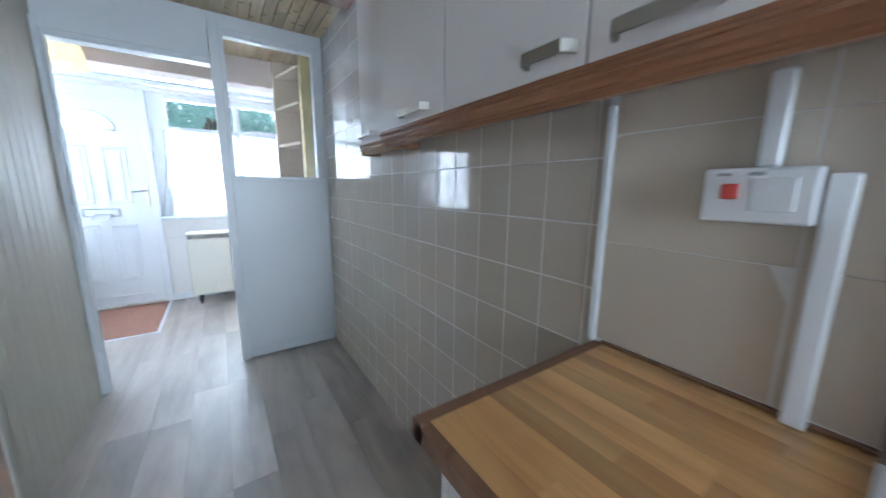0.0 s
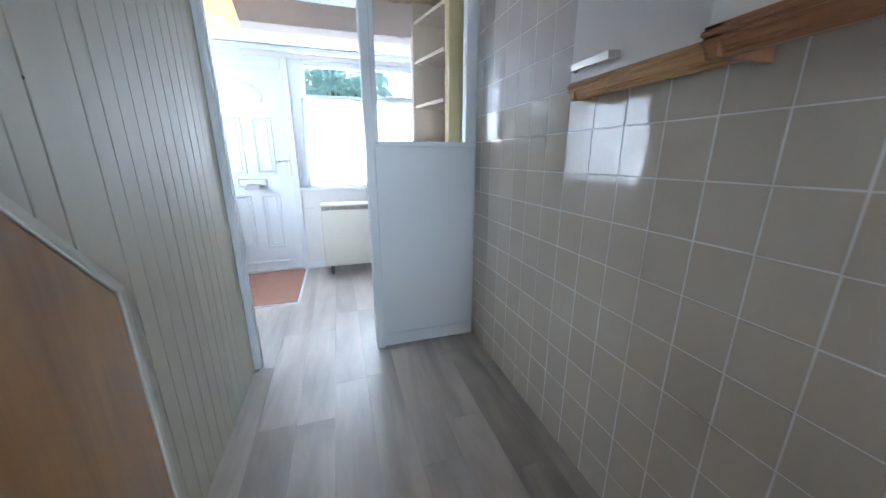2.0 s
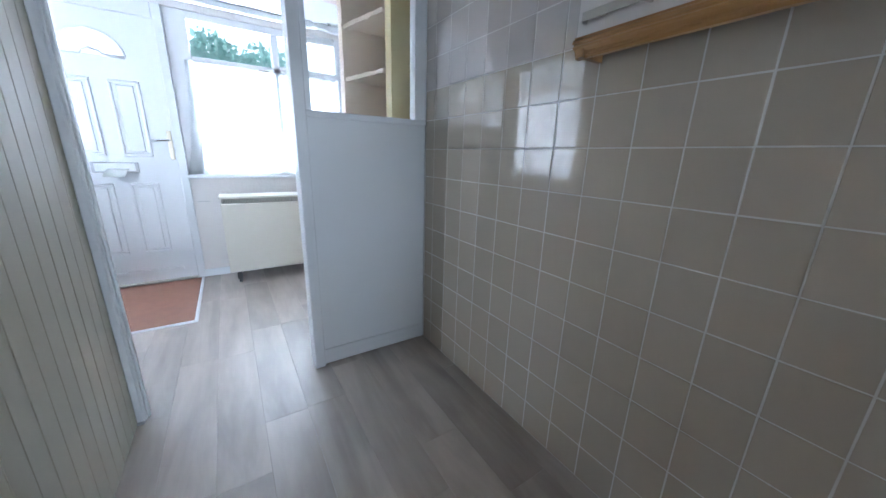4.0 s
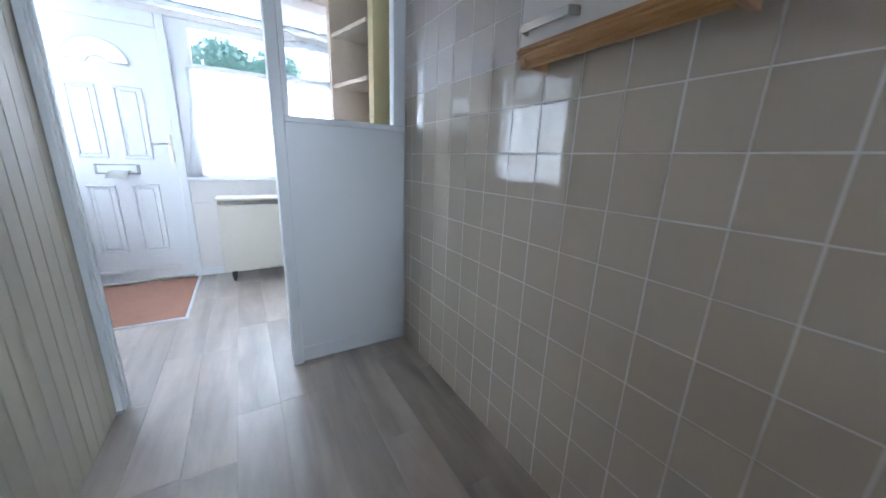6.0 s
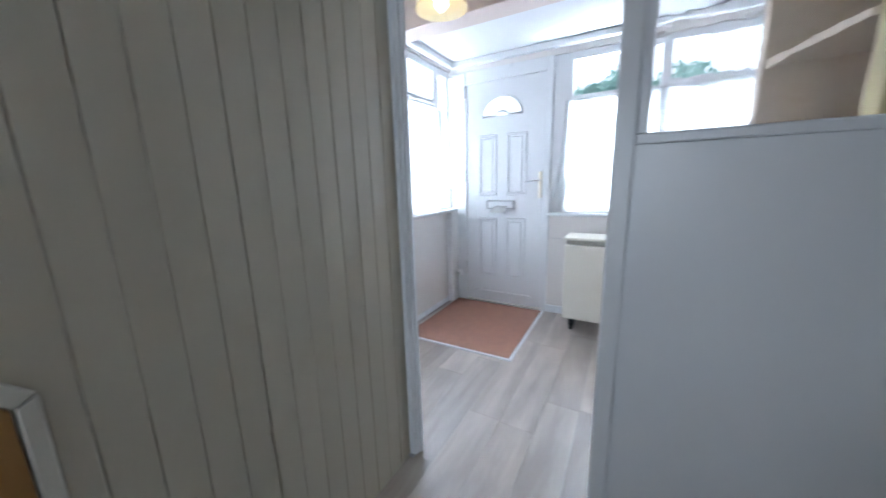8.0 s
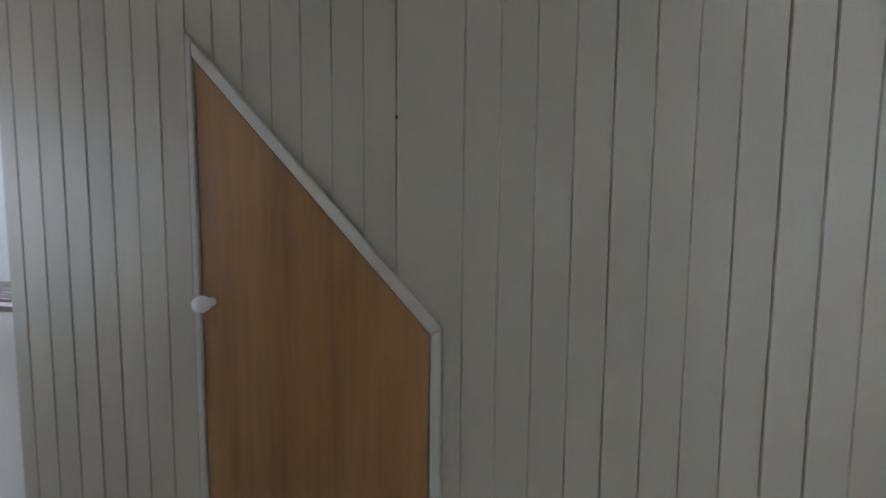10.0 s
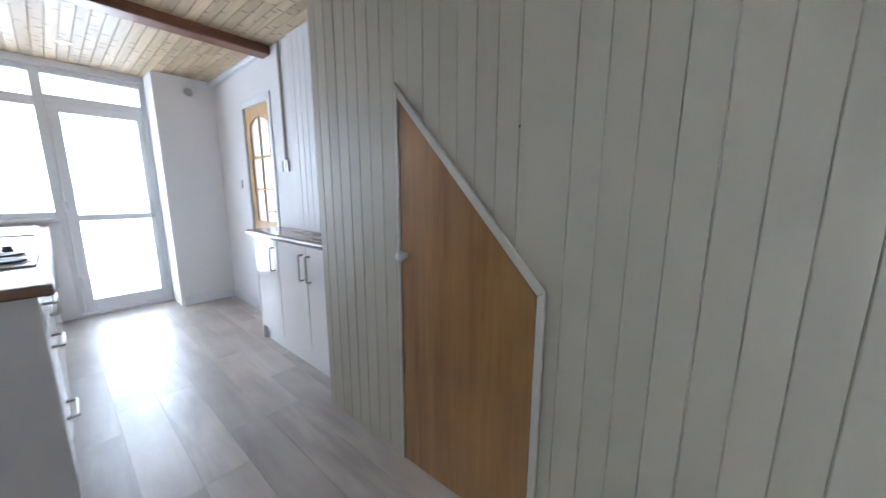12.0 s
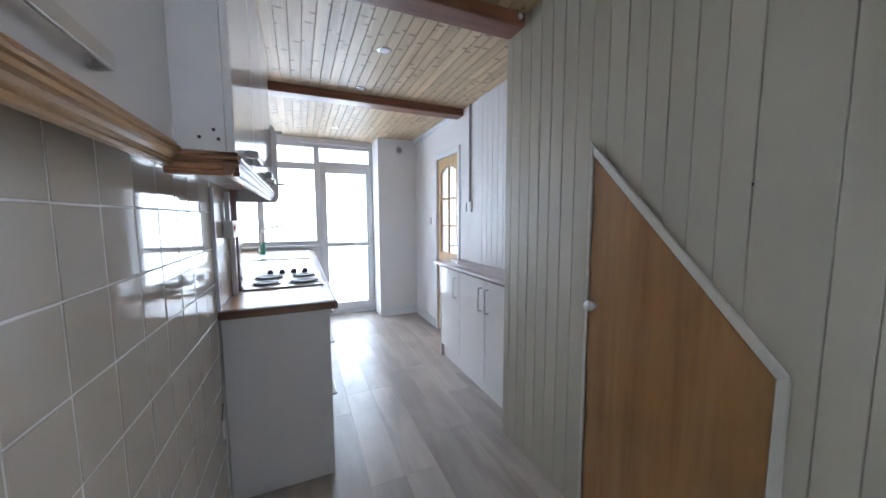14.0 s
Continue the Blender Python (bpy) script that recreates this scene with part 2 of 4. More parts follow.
M_BULB = plain("lit_bulb", (0.9, 0.85, 0.7), 0.4, bump=0.0)
M_BULB.node_tree.nodes["Principled BSDF"].inputs["Emission Color"].default_value = (1.0, 0.8, 0.5, 1)
M_BULB.node_tree.nodes["Principled BSDF"].inputs["Emission Strength"].default_value = 14.0
M_PAPER = plain("white_paper", (0.8, 0.8, 0.79), 0.8, vary=0.03, bump=0.0)
M_RED = plain("red_print", (0.55, 0.06, 0.04), 0.5, vary=0.05, bump=0.0)
M_GROUND = plain("pale_concrete", (0.40, 0.39, 0.37), 0.9, vary=0.15, scale=1.5, bump=0.4, fine=30)
M_RENDER = plain("pale_render", (0.72, 0.72, 0.71), 0.9, vary=0.06, bump=0.4, fine=40)
M_LEAF = cloth("green_leaf", (0.48, 0.70, 0.66), 0.75)
M_BARK = plain("brown_bark", (0.12, 0.09, 0.065), 0.9, vary=0.25, bump=0.8, fine=25)


# ---- building helpers ----
def box(bm, x0, x1, y0, y1, z0, z1, b=0.0, seg=1):
    """A box, with bevelled edges where b is given."""
    tmp = bmesh.new()
    bmesh.ops.create_cube(tmp, size=1.0)
    for v in tmp.verts:
        v.co = Vector((x0 + (v.co.x + 0.5) * (x1 - x0), y0 + (v.co.y + 0.5) * (y1 - y0), z0 + (v.co.z + 0.5) * (z1 - z0)))
    if b:
        b = min(b, 0.45 * min(abs(x1 - x0), abs(y1 - y0), abs(z1 - z0)))
        bmesh.ops.bevel(tmp, geom=tmp.edges[:], offset=b, segments=seg, affect="EDGES", profile=0.5)
    pour(bm, tmp)
    return bm


def pour(bm, tmp):
    bmesh.ops.recalc_face_normals(tmp, faces=tmp.faces[:])
    at = {v: bm.verts.new(v.co) for v in tmp.verts}
    for face in tmp.faces:
        bm.faces.new([at[v] for v in face.verts]).smooth = face.smooth
    tmp.free()


def prism(bm, pts, axis, a, b, bevel=0.0):
    """A polygon given in the two other axes, drawn out along one axis from a to b."""
    tmp = bmesh.new()
    spot = {"x": lambda p, s: (s, p[0], p[1]), "y": lambda p, s: (p[0], s, p[1]), "z": lambda p, s: (p[0], p[1], s)}[axis]
    lo, hi = [tmp.verts.new(spot(p, a)) for p in pts], [tmp.verts.new(spot(p, b)) for p in pts]
    tmp.faces.new(lo), tmp.faces.new(hi[::-1])
    for i in range(len(pts)):
        j = (i + 1) % len(pts)
        tmp.faces.new((lo[i], lo[j], hi[j], hi[i]))
    bmesh.ops.recalc_face_normals(tmp, faces=tmp.faces[:])
    if bevel:
        bmesh.ops.bevel(tmp, geom=tmp.edges[:], offset=bevel, segments=1, affect="EDGES", profile=0.5)
    pour(bm, tmp)
    return bm


def turned(bm, base, axis, rings, seg=24):
    """A turned body: rings of (distance along the axis, radius)."""
    tmp = bmesh.new()
    ax = Vector(axis).normalized()
    u = ax.orthogonal().normalized()
    w = ax.cross(u)
    rows = [[tmp.verts.new(Vector(base) + ax * d + (u * math.cos(2 * math.pi * i / seg) + w * math.sin(2 * math.pi * i / seg)) * r)
             for i in range(seg)] for d, r in rings]
    for p, q in zip(rows, rows[1:]):
        for i in range(seg):
            j = (i + 1) % seg
            tmp.faces.new((p[i], p[j], q[j], q[i])).smooth = True
    tmp.faces.new(rows[0][::-1]), tmp.faces.new(rows[-1])
    pour(bm, tmp)
    return bm


def pipe(bm, pts, r, seg=12):
    """A round bar through the points."""
    tmp = bmesh.new()
    pts = [Vector(p) for p in pts]
    rows = []
    side = None
    for i, p in enumerate(pts):
        d = (pts[min(i + 1, len(pts) - 1)] - pts[max(i - 1, 0)]).normalized()
        side = d.orthogonal().normalized() if side is None else (side - d * side.dot(d)).normalized()
        w = d.cross(side)
        rows.append([tmp.verts.new(p + (side * math.cos(2 * math.pi * k / seg) + w * math.sin(2 * math.pi * k / seg)) * r) for k in range(seg)])
    for p, q in zip(rows, rows[1:]):
        for i in range(seg):
            j = (i + 1) % seg
            tmp.faces.new((p[i], p[j], q[j], q[i])).smooth = True
    tmp.faces.new(rows[0][::-1]), tmp.faces.new(rows[-1])
    pour(bm, tmp)
    return bm


def mesh_of(name, bm, material):
    me = bpy.data.meshes.new(name)
    bm.to_mesh(me)
    bm.free()
    me.materials.append(material)
    return me


def thing(name, at, label, category, group="", kind=""):
    """An Empty at a thing's base, which parents its parts."""
    ob = new(name)
    ob.location = at
    return tagged(ob, label, category, group, kind)


def base_of(ob):
    p = Vector((0, 0, 0))
    while ob:
        p += ob.location
        ob = ob.parent
    return p


def part(name, bm, material, parent, label=""):
    """A bmesh in world metres, as one mesh object under a thing or a part."""
    bmesh.ops.translate(bm, verts=bm.verts[:], vec=-base_of(parent))
    ob = new(name, mesh_of(name, bm, material))
    ob.parent = parent
    return tagged(ob, label)


def solid(name, bm, material, label, category, group="", kind=""):
    """A thing or a piece of the setting that is one mesh."""
    return tagged(new(name, mesh_of(name, bm, material)), label, category, group, kind)


def slab(name, dims, material, label, category="wall", b=0.0):
    return solid(name, box(bmesh.new(), *dims, b=b), material, label, category, kind="structure")


def piece_mesh(name, material, w, h, d, b):
    """A tile or plank: w by h, d thick, its upper edges eased by b; face towards +z."""
    v = [(sx * w / 2, sy * h / 2, -d) for sx, sy in ((-1, -1), (1, -1), (1, 1), (-1, 1))]
    v += [(sx * w / 2, sy * h / 2, -b) for sx, sy in ((-1, -1), (1, -1), (1, 1), (-1, 1))]
    v += [(sx * (w / 2 - b), sy * (h / 2 - b), 0) for sx, sy in ((-1, -1), (1, -1), (1, 1), (-1, 1))]
    fs = [(8, 9, 10, 11)]
    for i in range(4):
        j = (i + 1) % 4
        fs += [(i, j, 4 + j, 4 + i), (4 + i, 4 + j, 8 + j, 8 + i)]
    me = bpy.data.meshes.new(name)
    me.from_pydata(v, [], fs)
    me.materials.append(material)
    return me


# ---- structure ----
WEST, CEIL = -1.425, 2.33     # face of the boarded stair wall; ceiling height

floor = slab("floor", (-2.45, 0.75, -5.45, 2.05, -0.12, -0.006), M_GAP, "grey-brown wood-look plank floor throughout", "floor")

wall_east = slab("wall_east", (0.0012, 0.12, -2.77, 0.12, 0, 2.45), M_GROUT, "tiled hall wall in taupe and pale glazed tiles", "wall")
wall_east_return = slab("wall_east_return", (0.12, 0.75, -2.77, -2.65, 0, 2.45), M_WALL, "white painted return wall beside the hob", "wall")
wall_east_kitchen = slab("wall_east_kitchen", (0.65, 0.77, -5.42, -2.77, 0, 2.45), M_WALL, "white painted kitchen side wall", "wall")
wall_west = slab("wall_west", (WEST - 0.12, WEST - 0.016, -2.23, 0.0, 0, 2.45), M_WALL, "stair wall clad in off-white grooved boards", "wall")
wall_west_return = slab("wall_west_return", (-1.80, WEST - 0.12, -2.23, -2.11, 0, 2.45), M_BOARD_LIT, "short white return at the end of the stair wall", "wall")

# west kitchen wall, with the opening of the pine door
bm = bmesh.new()
box(bm, -1.92, -1.80, -3.58, -2.11, 0, 2.45)
box(bm, -1.92, -1.80, -5.02, -4.17, 0, 2.45)
box(bm, -1.92, -1.80, -4.17, -3.58, 1.97, 2.45)
wall_west_kitchen = solid("wall_west_kitchen", bm, M_WALL, "white painted kitchen wall with a door opening", "wall", kind="structure")
slab("wall_beyond_door", (-2.76, -2.64, -5.1, -2.8, 0, 2.45), M_TEXTURED, "cream wall of the room beyond the pine door", "wall")
slab("floor_beyond_door", (-2.76, -1.92, -5.1, -2.8, -0.1, -0.004), M_FLOOR, "grey floor of the room beyond the pine door", "floor")

# south wall: a white pier, then the glazed screen
slab("wall_south_pier", (-1.92, -1.29, -5.45, -4.90, 0, 2.45), M_WALL, "white painted wall beside the back door", "wall", 0.004)
bm = bmesh.new()
box(bm, -1.29, 0.77, -5.39, -5.23, 2.27, 2.45)
box(bm, -0.57, 0.77, -5.39, -5.23, 0, 0.955)
box(bm, 0.41, 0.77, -5.39, -5.23, 0.955, 2.27)
solid("wall_south", bm, M_WALL, "white wall under and over the kitchen window", "wall", kind="structure")

# hall screen wall (north), left of the doorway and above it
bm = bmesh.new()
box(bm, -2.34, -1.47, 0.0, 0.10, 0, 2.45)
box(bm, -1.47, -0.69, 0.004, 0.07, 2.06, 2.37)
box(bm, -0.69, 0.006, 0.004, 0.07, 2.25, 2.37)
solid("wall_north", bm, M_WHITE, "white painted screen wall over the hall doorway", "wall", kind="structure")

# porch walls
bm = bmesh.new()
box(bm, -2.34, -2.22, 0.10, 2.02, 0, 0.93)
box(bm, -2.34, -2.22, 0.10, 2.02, 2.24, 2.42)
box(bm, -2.34, -2.22, 0.10, 0.34, 0.93, 2.24)
solid("wall_porch_west", bm, M_TEXTURED, "cream textured low wall under the porch side window", "wall", kind="structure")
bm = bmesh.new()
box(bm, -1.25, 0.42, 1.95, 2.015, 0, 0.91)
box(bm, -2.34, 0.42, 1.95, 2.015, 2.21, 2.42)
box(bm, 0.12, 0.42, 1.95, 2.015, 0.91, 2.21)
solid("wall_porch_front", bm, M_TEXTURED, "cream textured low wall under the porch window", "wall", kind="structure")
slab("wall_porch_east", (0.30, 0.42, 0.78, 1.95, 0, 2.42), M_WALL, "white painted porch side wall", "wall")
slab("wall_nib", (-0.11, 0.30, 0.22, 0.30, 0, 2.34), M_YELLOW, "khaki yellow painted nib wall by the shelves", "wall", 0.004)
slab("wall_alcove_back", (0.14, 0.24, 0.30, 0.72, 0, 2.34), M_PINK, "pale pinkish wall at the back of the shelf alcove", "wall")
slab("wall_lobby_east", (0.12, 0.30, 0.10, 0.22, 0, 2.42), M_PINK, "pale lobby wall behind the screen", "wall")
prism(bm := bmesh.new(), [(-0.235, 0.70), (0.30, 0.70), (0.30, 0.78), (-0.235, 0.78)], "z", 0, 2.34)
solid("wall_alcove_end", bm, M_SHELF, "tan painted end wall of the shelf alcove", "wall", kind="structure")
slab("bulkhead", (-2.22, 0.30, 0.74, 0.90, 2.115, 2.42), M_PINK, "pinkish beige bulkhead between lobby and porch", "beam", 0.004)

# ceilings
def boarded_ceiling(name, x0, x1, y0, y1, label):
    bm = bmesh.new()
    box(bm, x0, x1, y0, y1, CEIL + 0.012, CEIL + 0.12)
    w, x, k = 0.066, x0, 0
    rng = random.Random(5)
    while x < x1 - 0.01:
        xe = min(x + w, x1)
        cuts = [y0] + sorted(y0 + (y1 - y0) * rng.random() for _ in range(max(1, int((y1 - y0) / 1.7)))) + [y1]
        cuts = [c for i, c in enumerate(cuts) if i in (0, len(cuts) - 1) or (c - cuts[i - 1] > 0.05 and cuts[-1] - c > 0.05)]
        for a, b in zip(cuts, cuts[1:]):
            if b > a:
                tmp = bmesh.new()
                v = [tmp.verts.new(p) for p in ((x + 0.0006, a, CEIL + 0.011), (xe - 0.0006, a, CEIL + 0.011), (xe - 0.0006, b - 0.001, CEIL + 0.011), (x + 0.0006, b - 0.001, CEIL + 0.011),
                                                (x + 0.0025, a, CEIL), (xe - 0.0025, a, CEIL), (xe - 0.0025, b - 0.001, CEIL), (x + 0.0025, b - 0.001, CEIL))]
                for q in ((4, 5, 6, 7), (0, 1, 5, 4), (1, 2, 6, 5), (2, 3, 7, 6), (3, 0, 4, 7)):
                    tmp.faces.new([v[i] for i in q])
                pour(bm, tmp)
        x, k = x + w, k + 1
    return solid(name, bm, M_PINE, label, "ceiling", kind="structure")


boarded_ceiling("ceiling", -1.84, 0.75, -5.39, 0.0, "knotty pine boarded ceiling")
boarded_ceiling("ceiling_lobby", -2.22, 0.30, 0.07, 0.74, "pine boarded lobby ceiling")
slab("ceiling_porch", (-2.34, 0.42, 0.90, 2.015, 2.31, 2.42), M_UPVC, "white panelled porch ceiling", "ceiling")


def beam(y0, y1, x0, x1, label):
    bm = bmesh.new()
    box(bm, x0, x1, y0, y1, CEIL - 0.066, CEIL + 0.002, 0.009, 2)
    return solid("ceiling_beam", bm, M_BEAM, label, "beam", "ceiling beams", "structure")


beam(-0.76, -0.62, WEST + 0.005, 0.0, "red-brown stained wooden ceiling beam across the hall")
beam(-2.205, -2.065, WEST + 0.005, 0.0, "red-brown stained wooden ceiling beam beside the boarded wall")
beam(-3.62, -3.48, -1.795, 0.64, "red-brown stained wooden ceiling beam across the kitchen")
for x, y in ((-1.375, -2.057),):
    solid("beam_cap", turned(bmesh.new(), (x, y + 0.004, 2.297), (0, 1, 0), [(0, 0.013), (0.006, 0.013), (0.010, 0.008)], 16), M_PLASTIC,
          "small white plastic cap on the beam end", "cap")


# ---- skirtings and trim ----
def strip(name, dims, label, material=M_WHITE, b=0.004):
    return slab(name, dims, material, label, "skirting", b)


strip("baseboard", (-1.795, -1.31, -4.898, -4.882, 0, 0.10), "white painted skirting board")
strip("baseboard", (-1.798, -1.782, -4.882, -4.24, 0, 0.10), "white painted skirting board")
strip("baseboard", (-1.26, 0.29, 1.934, 1.948, 0, 0.07), "white painted skirting board in the porch")
strip("baseboard", (-2.218, -2.204, 0.12, 1.80, 0, 0.05), "white painted skirting board in the porch")
strip("trim", (-2.215, 0.30, 1.90, 1.948, 2.255, 2.308), "white coving strip over the front door", M_UPVC, 0.008)
strip("trim", (-2.218, -2.17, 0.92, 1.90, 2.255, 2.308), "white coving strip over the porch side window", M_UPVC, 0.008)
strip("trim", (-1.80, -1.75, -4.895, -3.67, CEIL - 0.038, CEIL), "white coving along the kitchen wall", M_WHITE, 0.01)
strip("tile_trim", (-0.012, 0.004, -2.285, -2.269, 0.912, 1.44), "white tile edge strip above the worktop", M_UPVC, 0.003)

# ---- doorway lining and glazed screen ----
frame_door = thing("door_frame", (-1.04, 0.02, 0), "white gloss painted door lining without a door", "door frame", kind="structure")
part("jamb", box(bmesh.new(), -1.47, -1.394, -0.026, 0.022, 0, 2.055, 0.004), M_WHITE, frame_door)
part("stop", box(bmesh.new(), -1.394, -1.386, -0.004, 0.016, 0, 2.03, 0.002), M_WHITE, frame_door)
part("architrave", box(bmesh.new(), -1.4245, -1.399, -0.040, -0.0265, 0, 2.10, 0.004), M_WHITE, frame_door)
part("head", box(bmesh.new(), -1.394, -0.686, -0.012, 0.08, 2.022, 2.059, 0.003), M_WHITE, frame_door)
part("plinth_block", box(bmesh.new(), -1.4245, -1.398, -0.050, -0.027, 0, 0.012, 0.003), M_GREY_PLASTIC, frame_door)

screen = thing("glazed_screen", (-0.34, 0.03, 0), "white painted panel screen with a clear glass upper light", "partition", kind="structure")
part("post", box(bmesh.new(), -0.686, -0.632, -0.022, 0.082, 0, 2.30, 0.006, 2), M_WHITE, screen)
part("panel", box(bmesh.new(), -0.632, -0.002, 0.006, 0.05, 0.0, 1.308, 0.002), M_WHITE, screen)
part("sill_rail", box(bmesh.new(), -0.632, -0.002, -0.006, 0.065, 1.308, 1.337, 0.005, 2), M_WHITE, screen)
part("stile", box(bmesh.new(), -0.072, -0.002, -0.004, 0.062, 1.337, 2.25, 0.005, 2), M_WHITE, screen)
part("stile", box(bmesh.new(), -0.632, -0.606, -0.004, 0.062, 1.337, 2.25, 0.004, 2), M_WHITE, screen)
part("head_rail", box(bmesh.new(), -0.606, -0.072, -0.004, 0.062, 2.205, 2.25, 0.005, 2), M_WHITE, screen)
part("skirting", box(bmesh.new(), -0.632, -0.004, -0.002, 0.006, 0.002, 0.092, 0.003), M_WHITE, screen)
pane = part("pane", box(bmesh.new(), -0.612, -0.066, 0.024, 0.030, 1.33, 2.212), M_WAVY, screen, "clear wavy glass pane")
pane.visible_shadow = False


# ---- windows ----
def upvc_bars(win, bars, name="window_frame"):
    for dims in bars:
        part(name, box(bmesh.new(), *dims, b=0.006, seg=2), M_UPVC, win)


def pane_in(win, dims):
    ob = part("pane", box(bmesh.new(), *dims), M_GLASS, win, "clear glass pane")
    ob.visible_shadow = False
    return ob


# porch front window
win = thing("window_1", (-0.55, 2.0, 0.91), "white plastic porch window with a top light and net curtain", "window", kind="structure")
Y0, Y1 = 1.962, 2.03
upvc_bars(win, [(-1.25, -1.10, Y0, Y1, 0.93, 2.21), (0.06, 0.12, Y0, Y1, 0.93, 2.21), (-1.10, 0.06, Y0, Y1, 0.93, 0.985), (-1.10, 0.06, Y0, Y1, 2.15, 2.21),
                (-1.10, 0.06, Y0, Y1, 1.825, 1.885), (-0.50, -0.44, Y0, Y1, 0.985, 2.15)])
part("sash", box(bmesh.new(), -0.44, 0.06, 1.95, 1.975, 1.875, 1.905, 0.004), M_UPVC, win)
for a, b in ((-1.10, -0.50), (-0.44, 0.06)):
    pane_in(win, (a, b, 1.992, 1.998, 0.985, 1.825))
    pane_in(win, (a, b, 1.992, 1.998, 1.885, 2.15))
part("window_sill", box(bmesh.new(), -1.262, 0.13, 1.90, 1.975, 0.905, 0.935, 0.008, 2), M_UPVC, win, "white plastic window sill")
part("handle", box(bmesh.new(), -0.62, -0.54, 1.935, 1.96, 1.838, 1.852, 0.004), M_STEEL, win, "steel window latch")

# porch side window
win = thing("window_2", (-2.28, 1.1, 0.93), "white plastic porch side window with a small opening top light", "window", kind="structure")
X0, X1 = -2.31, -2.24
upvc_bars(win, [(X0, X1, 0.34, 0.40, 0.95, 2.24), (X0, X1, 1.66, 1.74, 0.95, 2.24), (X0, X1, 1.90, 1.96, 0.95, 2.24), (X0, X1, 0.40, 1.66, 0.95, 1.0), (X0, X1, 1.74, 1.90, 0.95, 1.0),
                (X0, X1, 0.40, 1.66, 2.18, 2.24), (X0, X1, 1.74, 1.90, 2.18, 2.24), (X0, X1, 0.40, 1.66, 1.86, 1.92), (X0, X1, 1.12, 1.17, 1.92, 2.18)])
for dims in ((0.40, 1.66, 1.0, 1.86), (0.40, 1.12, 1.92, 2.18), (1.17, 1.66, 1.92, 2.18), (1.74, 1.90, 1.0, 2.18)):
    pane_in(win, (-2.28, -2.274, *dims))
part("sash", box(bmesh.new(), -2.24, -2.222, 1.17, 1.64, 1.90, 1.93, 0.004), M_UPVC, win)
part("handle", box(bmesh.new(), -2.225, -2.205, 1.26, 1.36, 1.885, 1.898, 0.004), M_STEEL, win, "steel window latch")
part("window_sill", box(bmesh.new(), -2.30, -2.155, 0.36, 1.96, 0.925, 0.955, 0.008, 2), M_UPVC, win, "white plastic window sill")
slab("porch_pier", (-2.218, -2.155, 1.80, 1.93, 0, 0.924), M_WALL, "white boxed pier in the porch corner", "pier", 0.006)


def net_curtain(at, a, b, z0, z1, axis, amp, waves, label, lean=0.0):
    """A net hung in folds along x or y; lean draws the left edge in towards the foot."""
    bm = bmesh.new()
    nu, nv = 96, 8
    grid = []
    for j in range(nv + 1):
        v = j / nv
        row = []
        for i in range(nu + 1):
            u = i / nu
            w = amp * (0.6 + 0.4 * v) * (math.sin(u * waves * 2 * math.pi) + 0.4 * math.sin(u * waves * 4.7 + 1.3))
            s = a + (b - a) * u + lean * (1 - u) * (1 - v) ** 2
            z = z0 + (z1 - z0) * v
            row.append(bm.verts.new((s, at + w, z) if axis == "x" else (at + w, s, z)))
        grid.append(row)
    for r, q in zip(grid, grid[1:]):
        for i in range(nu):
            bm.faces.new((r[i], r[i + 1], q[i + 1], q[i])).smooth = True
    bmesh.ops.solidify(bm, geom=bm.faces[:], thickness=0.0012)
    return solid("net_curtain", bm, M_NET, label, "curtain")


net_curtain(1.95, -1.15, 0.08, 0.94, 1.85, "x", 0.006, 17, "white net curtain gathered across the porch window", -0.10)
net_curtain(-2.214, 0.42, 1.86, 0.965, 1.87, "y", 0.006, 19, "white net curtain across the porch side window")

# kitchen window and back door
win = thing("window_3", (-0.08, -5.305, 0.955), "large white plastic kitchen window with top lights", "window", kind="structure")
Y0, Y1 = -5.335, -5.255
upvc_bars(win, [(-0.61, -0.54, Y0, Y1, 0.955, 2.26), (0.35, 0.41, Y0, Y1, 0.955, 2.26), (0.06, 0.13, Y0, Y1, 0.955, 2.0), (-0.54, 0.35, Y0, Y1, 0.955, 1.02),
                (-0.54, 0.35, Y0, Y1, 1.935, 2.02), (-0.54, 0.35, Y0, Y1, 2.215, 2.26)])
pane_in(win, (-0.54, 0.06, -5.3, -5.294, 1.02, 1.935))
pane_in(win, (0.13, 0.35, -5.3, -5.294, 1.02, 1.935))
pane_in(win, (-0.54, 0.35, -5.3, -5.294, 2.02, 2.215))
part("window_sill", box(bmesh.new(), -0.57, 0.41, -5.265, -5.185, 0.938, 0.966, 0.006, 2), M_UPVC, win, "white plastic window sill")

door = thing("door_1", (-0.93, -5.295, 0), "white plastic back door with two glass panels, closed", "door", kind="structure")
upvc_bars(door, [(-1.29, -1.245, Y0, Y1, 0.03, 2.26), (-1.245, -0.61, Y0, Y1, 2.215, 2.26), (-1.245, -0.61, Y0, Y1, 1.985, 2.045), (-0.61, -0.57, Y0, Y1, 0.03, 0.955)], "outer_frame")
part("threshold", box(bmesh.new(), -1.29, -0.57, -5.345, -5.225, 0.0, 0.035, 0.006), M_UPVC, door)
upvc_bars(door, [(-1.245, -1.195, -5.32, -5.25, 0.035, 1.985), (-0.685, -0.612, -5.32, -5.25, 0.035, 1.985), (-1.195, -0.685, -5.32, -5.25, 0.035, 0.155),
                 (-1.195, -0.685, -5.32, -5.25, 0.925, 0.985), (-1.195, -0.685, -5.32, -5.25, 1.90, 1.985)], "leaf_rail")
